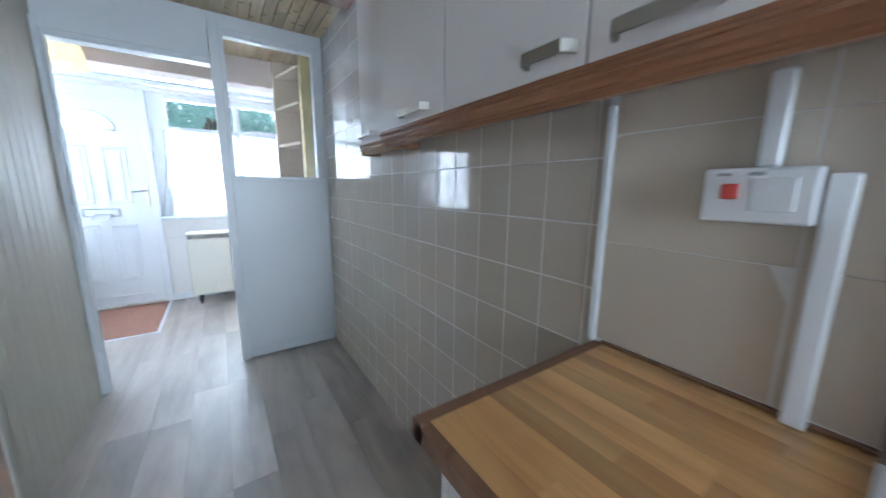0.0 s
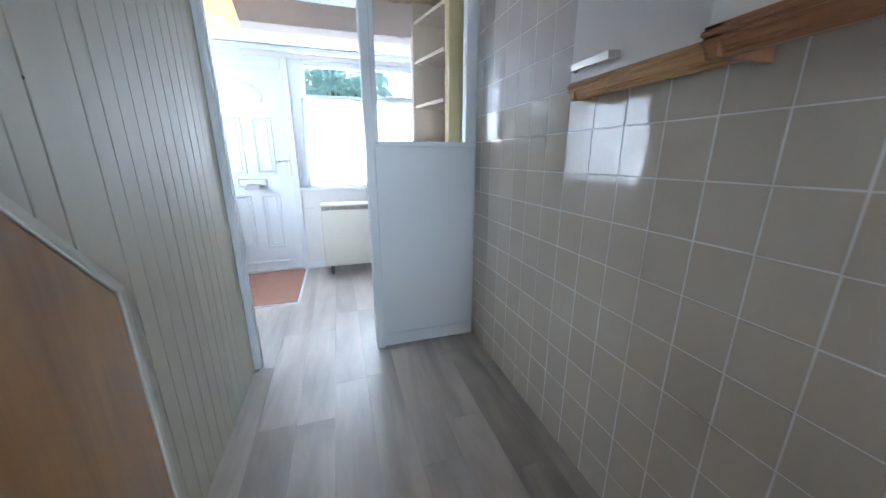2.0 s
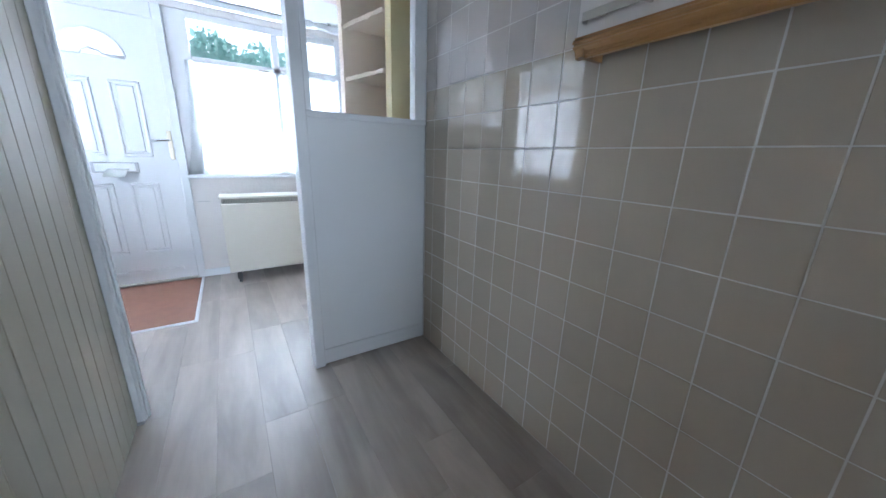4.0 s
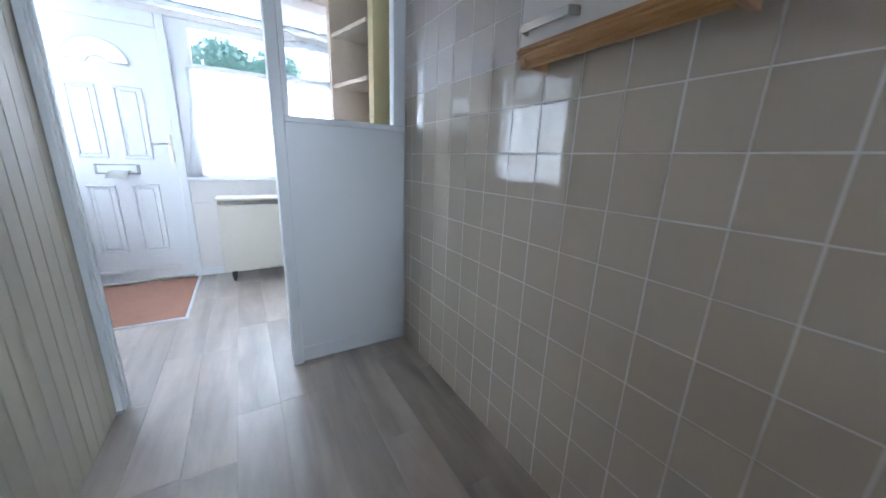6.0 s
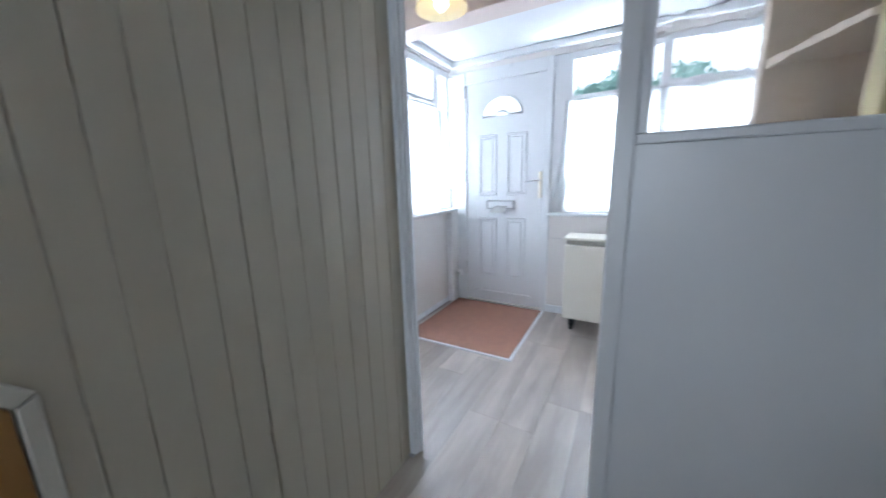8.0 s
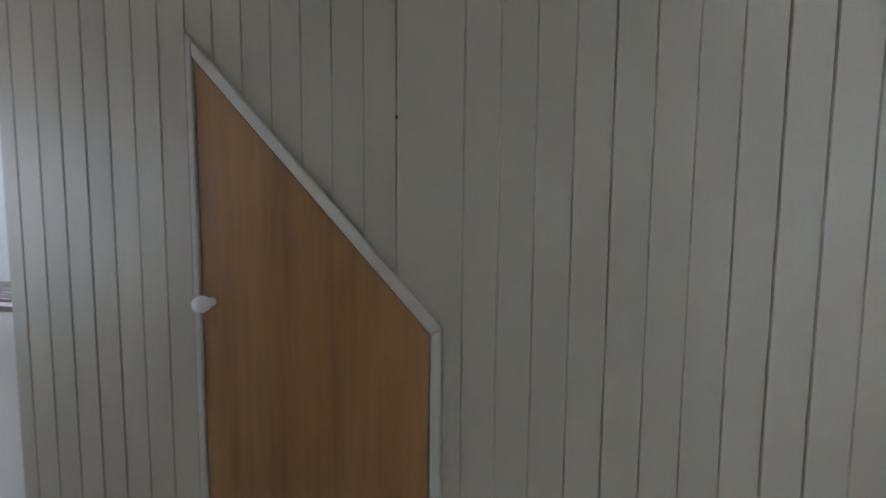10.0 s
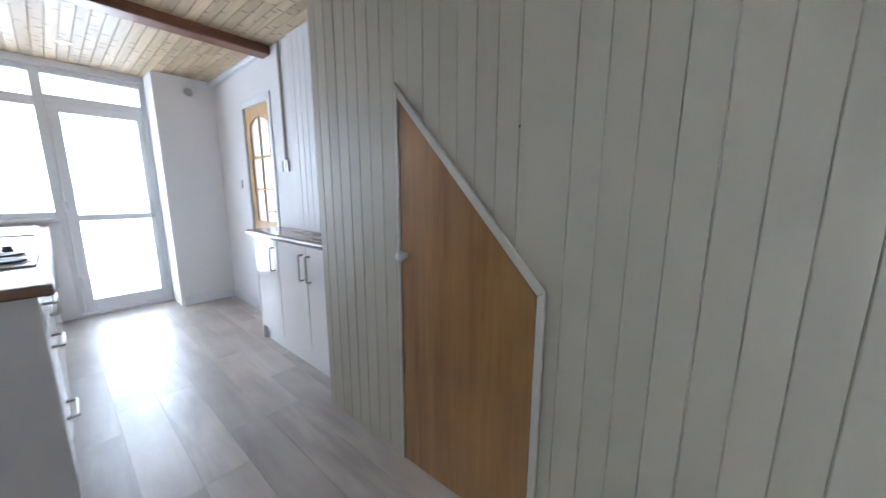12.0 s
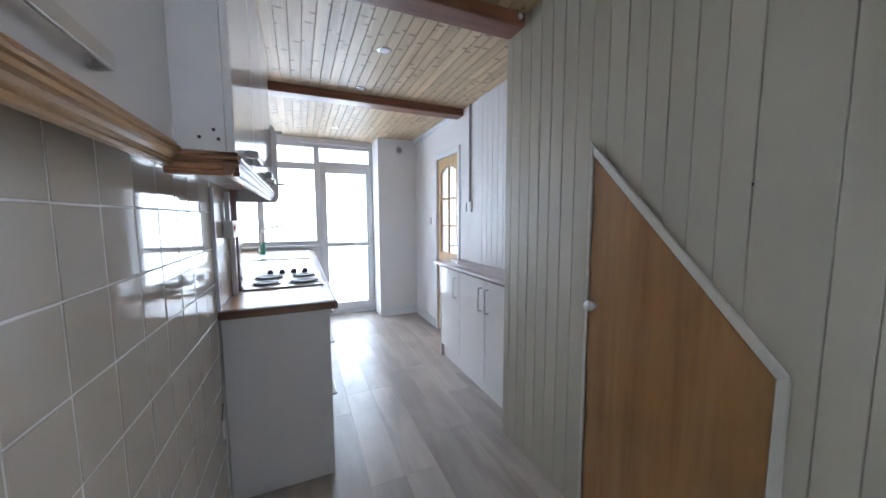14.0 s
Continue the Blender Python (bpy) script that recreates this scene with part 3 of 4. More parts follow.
pane_in(door, (-1.195, -0.685, -5.29, -5.284, 0.985, 1.90))
pane_in(door, (-1.195, -0.685, -5.29, -5.284, 0.155, 0.925))
pane_in(door, (-1.245, -0.61, -5.3, -5.294, 2.045, 2.215))
hb = part("handle", box(bmesh.new(), -1.232, -1.21, -5.25, -5.24, 0.93, 1.13, 0.004), M_CHROME, door, "white and chrome lever handle")
part("lever", pipe(bmesh.new(), [(-1.221, -5.245, 1.06), (-1.221, -5.215, 1.06), (-1.14, -5.21, 1.06)], 0.008), M_CHROME, hb)
for z in (0.3, 1.02, 1.75):
    part("hinge", turned(bmesh.new(), (-0.615, -5.247, z), (0, 0, 1), [(0, 0.011), (0.09, 0.011)], 12), M_UPVC, door)

# front door
door = thing("door_2", (-1.70, 1.97, 0), "white plastic front door with a fanlight and four moulded panels, closed", "door", kind="structure")
upvc_bars(door, [(-2.205, -2.05, 1.93, 2.02, 0.0, 2.21), (-1.31, -1.25, 1.93, 2.02, 0.0, 2.21), (-2.05, -1.31, 1.93, 1.985, 2.10, 2.21)], "outer_frame")
part("threshold", box(bmesh.new(), -2.05, -1.31, 1.92, 2.02, 0, 0.02, 0.003), M_STEEL, door, "metal threshold bar")
LX, LY = -1.70, 1.945
fan = [(LX + 0.185 * math.cos(math.radians(a)), 1.80 + 0.165 * math.sin(math.radians(a))) for a in range(0, 181, 12)]
bm = bmesh.new()
box(bm, -2.05, -1.31, LY, 1.973, 0.022, 1.80)
box(bm, -2.05, LX - 0.185, LY, 1.973, 1.80, 2.10)
box(bm, LX + 0.185, -1.31, LY, 1.973, 1.80, 2.10)
for p, q in zip(fan, fan[1:]):
    prism(bm, [p, q, (q[0], 2.10), (p[0], 2.10)], "y", LY, 1.973)
leaf = part("leaf", bm, M_UPVC, door)
bm = bmesh.new()
pipe(bm, [(x, LY, z) for x, z in fan], 0.010, 8)
pipe(bm, [(LX + 0.185, LY, 1.80), (LX + 0.06, LY, 1.80), (LX + 0.045, LY, 1.825), (LX, LY, 1.838), (LX - 0.045, LY, 1.825), (LX - 0.06, LY, 1.80), (LX - 0.185, LY, 1.80)], 0.012, 8)
part("fanlight_moulding", bm, M_UPVC, door)
bm = prism(bmesh.new(), fan, "y", 1.955, 1.96)
ob = part("fanlight_pane", bm, M_GLASS, door, "half-round clear fanlight glass")
ob.visible_shadow = False


def moulded_panel(x0, x1, z0, z1):
    bm = bmesh.new()
    for dims in ((x0, x1, z0, z0 + 0.026), (x0, x1, z1 - 0.02, z1), (x0, x0 + 0.02, z0 + 0.026, z1 - 0.02), (x1 - 0.02, x1, z0 + 0.026, z1 - 0.02)):
        box(bm, dims[0], dims[1], LY - 0.013, LY + 0.002, dims[2], dims[3], 0.007, 2)
    box(bm, x0 + 0.04, x1 - 0.04, LY - 0.009, LY + 0.002, z0 + 0.035, z1 - 0.035, 0.005)
    part("door_panel", bm, M_UPVC, door)


for x0, x1 in ((-1.92, -1.74), (-1.645, -1.46)):
    moulded_panel(x0, x1, 1.08, 1.64)
    moulded_panel(x0, x1, 0.28, 0.87)
part("weather_bar", box(bmesh.new(), -1.98, -1.40, LY - 0.02, LY + 0.001, 0.10, 0.13, 0.005, 2), M_UPVC, door)
lb = part("letterbox", box(bmesh.new(), -1.845, -1.565, LY - 0.012, LY + 0.001, 0.955, 1.035, 0.004), M_GREY_PLASTIC, door, "grey metal letterbox plate")
part("flap", box(bmesh.new(), -1.825, -1.585, LY - 0.018, LY - 0.011, 0.964, 1.027, 0.003), M_UPVC, lb)
hb = part("handle", box(bmesh.new(), -1.352, -1.322, LY - 0.012, LY + 0.001, 1.06, 1.29, 0.005, 2), M_BRASS, door, "worn brass lever handle")
part("lever", pipe(bmesh.new(), [(-1.337, LY - 0.008, 1.215), (-1.337, LY - 0.045, 1.215), (-1.40, LY - 0.05, 1.212), (-1.455, LY - 0.047, 1.205)], 0.009), M_CHROME, hb)
for z in (0.30, 1.22, 1.98):
    hg = part("hinge", turned(bmesh.new(), (-2.062, 1.928, z), (0, 0, 1), [(0, 0.012), (0.1, 0.012)], 12), M_UPVC, door)
    part("hinge_pin", turned(bmesh.new(), (-2.062, 1.928, z - 0.008), (0, 0, 1), [(0, 0.006), (0.116, 0.006)], 10), M_STEEL, hg)
bm = bmesh.new()
rows = [[bm.verts.new((-1.745 + i * 0.026 - j * 0.004, LY - 0.019 - 0.012 * j, 0.985 - 0.0012 * j * j + 0.003 * math.sin(i * 1.3))) for i in range(6)] for j in range(8)]
for r, q in zip(rows, rows[1:]):
    for i in range(5):
        bm.faces.new((r[i], r[i + 1], q[i + 1], q[i]))
bmesh.ops.solidify(bm, geom=bm.faces[:], thickness=0.001)
solid("leaflet", bm, M_PAPER, "white paper leaflet caught in the front door letterbox", "paper")

# glazed pine door in the kitchen
door = thing("door_3", (-1.83, -3.875, 0), "golden pine door with arched six-pane glazing, closed", "door", kind="structure")
DX0, DX1 = -1.845, -1.808
for y0, y1 in ((-4.145, -4.07), (-3.68, -3.606)):
    part("door_stile", box(bmesh.new(), DX0, DX1, y0, y1, 0.008, 1.955, 0.003), M_DOOR_PINE, door)
part("bottom_rail", box(bmesh.new(), DX0, DX1, -4.07, -3.68, 0.008, 0.22, 0.003), M_DOOR_PINE, door)
part("lock_rail", box(bmesh.new(), DX0, DX1, -4.07, -3.68, 0.80, 0.93, 0.003), M_DOOR_PINE, door)
part("lower_panel", box(bmesh.new(), DX0 + 0.012, DX1 - 0.012, -4.07, -3.68, 0.22, 0.80), M_DOOR_PINE, door)
bm = bmesh.new()
arch = [(-4.07 + 0.39 * i / 12, 1.80 + 0.06 * math.sin(math.pi * i / 12)) for i in range(13)]
for p, q in zip(arch, arch[1:]):
    prism(bm, [p, q, (q[0], 1.955), (p[0], 1.955)], "x", DX0, DX1)
part("top_rail", bm, M_DOOR_PINE, door)
part("glazing_bar", box(bmesh.new(), DX0 + 0.006, DX1 - 0.004, -3.885, -3.865, 0.93, 1.858, 0.003), M_DOOR_PINE, door)
for z in (1.225, 1.515):
    part("glazing_bar", box(bmesh.new(), DX0 + 0.007, DX1 - 0.005, -4.07, -3.68, z - 0.012, z + 0.012, 0.003), M_DOOR_PINE, door)
for y0, y1 in ((-4.07, -3.885), (-3.865, -3.68)):
    for z0, z1 in ((0.93, 1.213), (1.237, 1.503), (1.527, 1.855)):
        ob = part("pane", box(bmesh.new(), -1.829, -1.824, y0, y1, z0, z1), M_OBSCURE, door, "obscured glass pane")
        ob.visible_shadow = False
hb = part("handle", box(bmesh.new(), -1.807, -1.798, -3.653, -3.626, 0.95, 1.10, 0.003), M_CHROME, door, "chrome lever handle")
part("lever", pipe(bmesh.new(), [(-1.80, -3.64, 1.03), (-1.76, -3.64, 1.03), (-1.755, -3.726, 1.028)], 0.008), M_CHROME, hb)
for dims in ((-1.845, -1.788, -4.195, -4.148, 0, 2.02), (-1.845, -1.788, -3.603, -3.56, 0, 2.02), (-1.845, -1.788, -4.148, -3.603, 1.958, 2.02)):
    part("architrave", box(bmesh.new(), *dims, b=0.006, seg=2), M_WHITE, door)

# ---- under-stair door ----
US = [(-1.610, 0.008), (-1.610, 1.550), (-1.020, 0.900), (-1.020, 0.008)]
cup = thing("understair_door", (WEST, -1.31, 0), "brown wood cupboard door with a sloping top under the stairs", "door")
part("leaf", prism(bmesh.new(), US, "x", WEST - 0.0155, WEST + 0.004, 0.002), M_PLY, cup)
kn = part("knob", turned(bmesh.new(), (WEST + 0.004, -1.580, 0.955), (1, 0, 0), [(0, 0.012), (0.012, 0.010), (0.02, 0.018), (0.032, 0.022), (0.042, 0.018), (0.047, 0.006)], 20), M_PLASTIC, cup, "white round knob")
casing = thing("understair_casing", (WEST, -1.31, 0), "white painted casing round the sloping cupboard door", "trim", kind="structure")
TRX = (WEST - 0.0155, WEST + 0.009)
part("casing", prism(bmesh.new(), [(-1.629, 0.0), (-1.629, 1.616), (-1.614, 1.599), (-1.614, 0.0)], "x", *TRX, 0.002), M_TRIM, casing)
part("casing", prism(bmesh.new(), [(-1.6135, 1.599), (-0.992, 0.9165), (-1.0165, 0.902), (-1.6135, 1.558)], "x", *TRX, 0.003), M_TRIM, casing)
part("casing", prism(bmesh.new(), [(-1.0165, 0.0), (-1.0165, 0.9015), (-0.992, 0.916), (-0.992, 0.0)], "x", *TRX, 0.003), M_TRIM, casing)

# ---- kitchen counter ----
def carcase(y0, y1, label):
    cab = thing("base_cabinet", (-0.2, (y0 + y1) / 2, 0), label, "cabinet", "kitchen base units")
    part("body", box(bmesh.new(), -0.437, -0.004, y0, y1, 0.10, 0.868, 0.001), M_CAB, cab)
    part("plinth", box(bmesh.new(), -0.395, -0.38, y0, y1, 0.0, 0.0995, 0.001), M_CAB, cab)
    return cab




def bow_handle(parent, p0, p1, out, r=0.0065):
    """A square-cornered bar handle from p0 to p1, standing off along out."""
    a, b, o = Vector(p0), Vector(p1), Vector(out)
    d = (b - a).normalized()
    pts = [a, a + o * 0.85, a + o + d * 0.004, b + o - d * 0.004, b + o * 0.85, b]
    return part("handle", pipe(bmesh.new(), pts, r, 8), M_STEEL, parent, "brushed steel bar handle")


cab = carcase(-2.81, -2.324, "white drawer unit with steel handles under the hob counter")
part("end_panel", box(bmesh.new(), -0.455, -0.002, -2.322, -2.304, 0.0, 0.868, 0.002), M_CAB, cab)
for i, (z0, z1) in enumerate(((0.70, 0.862), (0.53, 0.695), (0.105, 0.525))):
    dr = part("drawer", box(bmesh.new(), -0.456, -0.438, -2.808, -2.326, z0, z1, 0.002), M_CAB, cab)
    bow_handle(dr, (-0.456, -2.64, (z0 + z1) / 2 + 0.02), (-0.456, -2.48, (z0 + z1) / 2 + 0.02), (-0.03, 0, 0))
for y0, y1 in ((-3.41, -2.812), (-4.01, -3.412), (-4.61, -4.012), (-5.21, -4.612)):
    cab = carcase(y0, y1, "white laminate base unit with a steel handle")
    dr = part("door", box(bmesh.new(), -0.456, -0.438, y0 + 0.002, y1 - 0.002, 0.105, 0.862, 0.002), M_CAB, cab)
    bow_handle(dr, (-0.456, y1 - 0.06, 0.66), (-0.456, y1 - 0.06, 0.82), (-0.03, 0, 0))

# worktop: oak staves glued side by side
staves = []
rng = random.Random(3)
for k in range(12):
    x1 = 0.003 - k * 0.04
    x0 = x1 - 0.0396
    cuts, y = [-2.306], -2.306
    while y > -2.79:
        y -= rng.uniform(0.16, 0.42)
        cuts.append(max(y, -2.795))
    for a, b in zip(cuts, cuts[1:]):
        if a - b > 0.001:
            staves.append((x0, x1, b, a))
for k in range(27):
    x1 = 0.64 - k * 0.04
    x0 = x1 - 0.0396
    cuts, y = [-2.795], -2.795
    while y > -5.18:
        y -= rng.uniform(0.25, 0.6)
        cuts.append(max(y, -5.21))
    for a, b in zip(cuts, cuts[1:]):
        if a - b > 0.001:
            staves.append((x0, x1, b, a))
counter = thing("worktop", (-0.2, -3.6, 0.87), "oak block worktop with a dark brown front edge", "worktop")
for x0, x1, y0, y1 in staves:
    part("stave", box(bmesh.new(), x0, x1, y0, y1 - 0.0003, 0.905, 0.91), M_OAK, counter)
bm = bmesh.new()
prism(bm, [(-0.492, 0.8705), (-0.492, 0.902), (-0.485, 0.909), (-0.477, 0.909), (-0.477, 0.8705)], "y", -5.21, -2.282)
box(bm, -0.476, 0.003, -5.21, -2.305, 0.8705, 0.9045)
box(bm, 0.008, 0.64, -5.21, -2.796, 0.8705, 0.9045)
prism(bm, [(-2.304, 0.8705), (-2.282, 0.8705), (-2.276, 0.876), (-2.276, 0.903), (-2.2815, 0.9095), (-2.3055, 0.9095), (-2.3055, 0.8705)], "x", -0.492, 0.003)
part("edge", bm, M_EDGE, counter, "dark brown worktop edging")
box(bm := bmesh.new(), -0.006, 0.0035, -2.765, -2.30, 0.9105, 0.918, 0.002)
solid("sealant_strip", bm, M_EDGE, "brown sealing strip between worktop and wall", "trim")
slab("wall_post", (-0.03, 0.004, -2.785, -2.70, 0.911, 2.33), M_BROWN_TOP, "dark brown boxed post at the wall end", "post", 0.004)

# hob
hob = thing("hob", (-0.245, -2.96, 0.91), "pale enamel electric hob with four dark plates", "hob")
part("tray", box(bmesh.new(), -0.455, -0.035, -3.28, -2.70, 0.9102, 0.920, 0.004, 2), M_HOB, hob)
for x, y, r in ((-0.35, -2.825, 0.082), (-0.14, -2.825, 0.07), (-0.35, -3.045, 0.07), (-0.14, -3.045, 0.082)):
    pl = part("plate", turned(bmesh.new(), (x, y, 0.9195), (0, 0, 1), [(0, r), (0.010, r), (0.013, r - 0.008), (0.012, r * 0.35), (0.010, r * 0.3)], 32), M_IRON, hob)
    part("ring", turned(bmesh.new(), (x, y, 0.9195), (0, 0, 1), [(0, r + 0.012), (0.004, r + 0.010), (0.005, r + 0.001)], 32), M_STEEL, pl)
for i in range(4):
    part("control_knob", turned(bmesh.new(), (-0.36 + 0.075 * i, -3.225, 0.9195), (0, 0, 1), [(0, 0.02), (0.008, 0.02), (0.024, 0.016), (0.028, 0.012)], 18), M_DARK, hob)

# sink and tap
sink = thing("sink", (-0.05, -4.77, 0.91), "stainless steel sink with a drainer set in the worktop", "sink")
bm = bmesh.new()
for dims in ((-0.43, -0.40, -5.17, -4.17), (0.03, 0.12, -5.17, -4.17), (-0.40, 0.03, -5.17, -5.14), (-0.40, 0.03, -4.72, -4.68), (-0.40, 0.03, -4.2, -4.17)):
    box(bm, dims[0], dims[1], dims[2], dims[3], 0.9105, 0.919, 0.003)
part("rim", bm, M_STEEL, sink)
bm = bmesh.new()
box(bm, -0.40, 0.03, -4.68, -4.2, 0.9104, 0.913)
part("drainer", bm, M_STEEL, sink)
for k in range(9):
    part("drainer_rib", box(bmesh.new(), -0.385 + k * 0.045, -0.37 + k * 0.045, -4.64, -4.24, 0.9131, 0.917, 0.002), M_STEEL, sink)
part("bowl", box(bmesh.new(), -0.40, 0.03, -5.14, -4.72, 0.9104, 0.9125), M_STEEL, sink)
tap = thing("mixer_tap", (0.08, -4.84, 0.92), "chrome mixer tap with a long swan spout", "tap")
part("body", turned(bmesh.new(), (0.08, -4.84, 0.919), (0, 0, 1), [(0, 0.028), (0.01, 0.026), (0.02, 0.02), (0.09, 0.018), (0.10, 0.012)], 20), M_CHROME, tap)
sp = [(0.08, -4.84, 1.01), (0.08, -4.84, 1.12), (0.065, -4.84, 1.165), (0.04, -4.84, 1.19), (-0.06, -4.84, 1.21), (-0.17, -4.84, 1.235), (-0.18, -4.84, 1.225)]
part("spout", pipe(bmesh.new(), sp, 0.011), M_CHROME, tap)
part("lever", pipe(bmesh.new(), [(0.08, -4.82, 0.98), (0.08, -4.77, 1.0), (0.07, -4.72, 1.02)], 0.007), M_CHROME, tap)
bot = thing("soap_bottle", (0.04, -4.72, 0.919), "green washing-up liquid bottle beside the tap", "bottle")
part("bottle", turned(bmesh.new(), (0.04, -4.72, 0.919), (0, 0, 1), [(0, 0.020), (0.004, 0.022), (0.09, 0.022), (0.12, 0.015), (0.13, 0.010)], 18), M_GREEN, bot)
part("cap", turned(bmesh.new(), (0.04, -4.72, 1.048), (0, 0, 1), [(0, 0.012), (0.02, 0.011), (0.035, 0.005)], 14), M_PLASTIC, bot)

# cooker point with its trunking
trunk = thing("cooker_switch", (-0.01, -2.535, 1.25), "white cooker switch box with a red rocker on white trunking", "switch")
part("box", box(bmesh.new(), -0.045, -0.004, -2.6, -2.47, 1.217, 1.30, 0.004, 2), M_PLASTIC, trunk)
part("rocker", box(bmesh.new(), -0.050, -0.0448, -2.517, -2.495, 1.252, 1.276, 0.002), M_RED, trunk, "red rocker switch")
part("socket_face", box(bmesh.new(), -0.0475, -0.0448, -2.58, -2.53, 1.235, 1.285, 0.002), M_PLASTIC, trunk)
for y in (-2.495, -2.535):
    part("screw_cover", box(bmesh.new(), -0.047, -0.0448, y - 0.009, y + 0.009, 1.288, 1.293, 0.001), M_GREY_PLASTIC, trunk)
part("trunking", box(bmesh.new(), -0.028, -0.004, -2.633, -2.605, 0.9115, 1.29, 0.003), M_PLASTIC, trunk)
part("trunking", box(bmesh.new(), -0.026, -0.004, -2.553, -2.527, 1.3005, 1.44, 0.003), M_PLASTIC, trunk)

# ---- wall cabinets ----
def bar_handle(parent, x, y0, y1, z):
    """A flat strap handle, canted at both ends, on two feet."""
    bm = bmesh.new()
    prism(bm, [(y0, x - 0.006), (y0 + 0.012, x - 0.030), (y1 - 0.012, x - 0.030), (y1, x - 0.006), (y1 - 0.008, x - 0.006), (y1 - 0.017, x - 0.024), (y0 + 0.017, x - 0.024), (y0 + 0.008, x - 0.006)], "z", z - 0.011, z + 0.011, 0.0012)
    for v in bm.verts:
        v.co.x, v.co.y = v.co.y, v.co.x
    bmesh.ops.reverse_faces(bm, faces=bm.faces[:])
    box(bm, x - 0.0065, x + 0.0, y0, y0 + 0.009, z - 0.010, z + 0.010, 0.001)
    box(bm, x - 0.0065, x + 0.0, y1 - 0.009, y1, z - 0.010, z + 0.010, 0.001)
    return part("handle", bm, M_STEEL, parent, "brushed steel bar handle")


def wall_unit(y0, y1, front, z0, hy0, hy1, hz, label):
    cab = thing("wall_cabinet", (front / 2, (y0 + y1) / 2, z0), label, "cabinet", "kitchen wall units")
    part("body", box(bmesh.new(), front + 0.018, -0.001, y0 + 0.001, y1 - 0.001, z0, 2.185, 0.001), M_CAB, cab)
    dr = part("door", box(bmesh.new(), front, front + 0.0175, y0 + 0.001, y1 - 0.001, z0 - 0.002, 2.184, 0.002), M_CAB, cab)
    bar_handle(dr, front, hy0, hy1, hz)
    return cab


def pelmet(y0, y1, front, z_top, material, label, back=-0.002):
    """A moulded light pelmet under the wall units: an ogee profile along y."""
    prof = [(0.0, 0.0), (0.0, -0.006), (-0.005, -0.008), (-0.007, -0.011), (-0.005, -0.015), (0.0, -0.017), (0.0, -0.021), (-0.003, -0.023), (-0.003, -0.027), (0.004, -0.031), (0.009, -0.037), (0.008, -0.041), (0.013, -0.044), (0.012, -0.048), (0.016, -0.052), (0.030, -0.052), (0.030, 0.0)]
    ob = thing("pelmet", (front, (y0 + y1) / 2, z_top), label, "pelmet")
    part("moulding", prism(bmesh.new(), [(front + a, z_top + b) for a, b in prof], "y", y0, y1), material, ob)
    part("return", prism(bmesh.new(), [(y1 - a, z_top + b) for a, b in prof], "x", front, back), material, ob)
    return ob


FS, FD = -0.094, -0.206
wall_unit(-1.528, -1.012, FS, 1.477, -1.216, -1.036, 1.512, "shallow white wall unit with a steel bar handle")
c2 = wall_unit(-1.93, -1.53, FD, 1.463, -1.865, -1.705, 1.490, "white wall unit with a steel bar handle")
wall_unit(-2.34, -1.932, FD, 1.463, -2.325, -2.215, 1.495, "white wall unit with a steel bar handle")
wall_unit(-2.75, -2.342, FD, 1.463, -2.52, -2.385, 1.49, "white wall unit over the hob counter")
for y, z in ((-0.196, 1.51), (-0.168, 1.492), (-0.204, 1.49)):
    part("screw_hole", turned(bmesh.new(), (y + 0.03, -1.5315, z), (0, 1, 0), [(0, 0.004), (0.003, 0.003)], 10), M_DARK, c2)
pelmet(-1.528, -1.012, FS - 0.004, 1.476, M_PELMET, "pine moulding under the shallow wall unit")
pelmet(-2.74, -1.53, FD - 0.004, 1.462, M_PELMET_SHADED, "pine moulding under the wall units, in a shade-darkened reddish tone", FS + 0.028)

es = thing("end_panel", (-0.1, -2.765, 1.40), "white laminate end panel with a projecting front strip", "panel")
part("board", box(bmesh.new(), FD + 0.002, -0.001, -2.772, -2.753, 1.40, 2.185, 0.001), M_CAB, es)
part("front_strip", prism(bmesh.new(), [(FD - 0.012, 1.40), (FD - 0.030, 1.43), (FD - 0.030, 1.79), (FD - 0.012, 1.83), (FD + 0.0015, 1.83), (FD + 0.0015, 1.40)], "y", -2.775, -2.753, 0.002), M_CAB, es)
for z in (1.505, 1.795):
    part("pull", box(bmesh.new(), FD - 0.062, FD - 0.0302, -2.774, -2.756, z - 0.008, z + 0.008, 0.003), M_STEEL, es, "small steel pull")

# ---- recess cabinets on the west side ----
def recess_unit(y0, y1, hy, label):
    cab = thing("base_cabinet", (-1.67, (y0 + y1) / 2, 0), label, "cabinet", "recess base units")
    part("body", box(bmesh.new(), -1.796, -1.557, y0 + 0.001, y1 - 0.001, 0.115, 0.862, 0.001), M_CAB, cab)
    part("plinth", box(bmesh.new(), -1.58, -1.565, y0, y1, 0.0, 0.1145, 0.001), M_CAB, cab)
    dr = part("door", box(bmesh.new(), -1.5565, -1.538, y0 + 0.002, y1 - 0.002, 0.118, 0.86, 0.002), M_CAB, cab)
    bow_handle(dr, (-1.538, hy, 0.63), (-1.538, hy, 0.80), (0.03, 0, 0), 0.006)


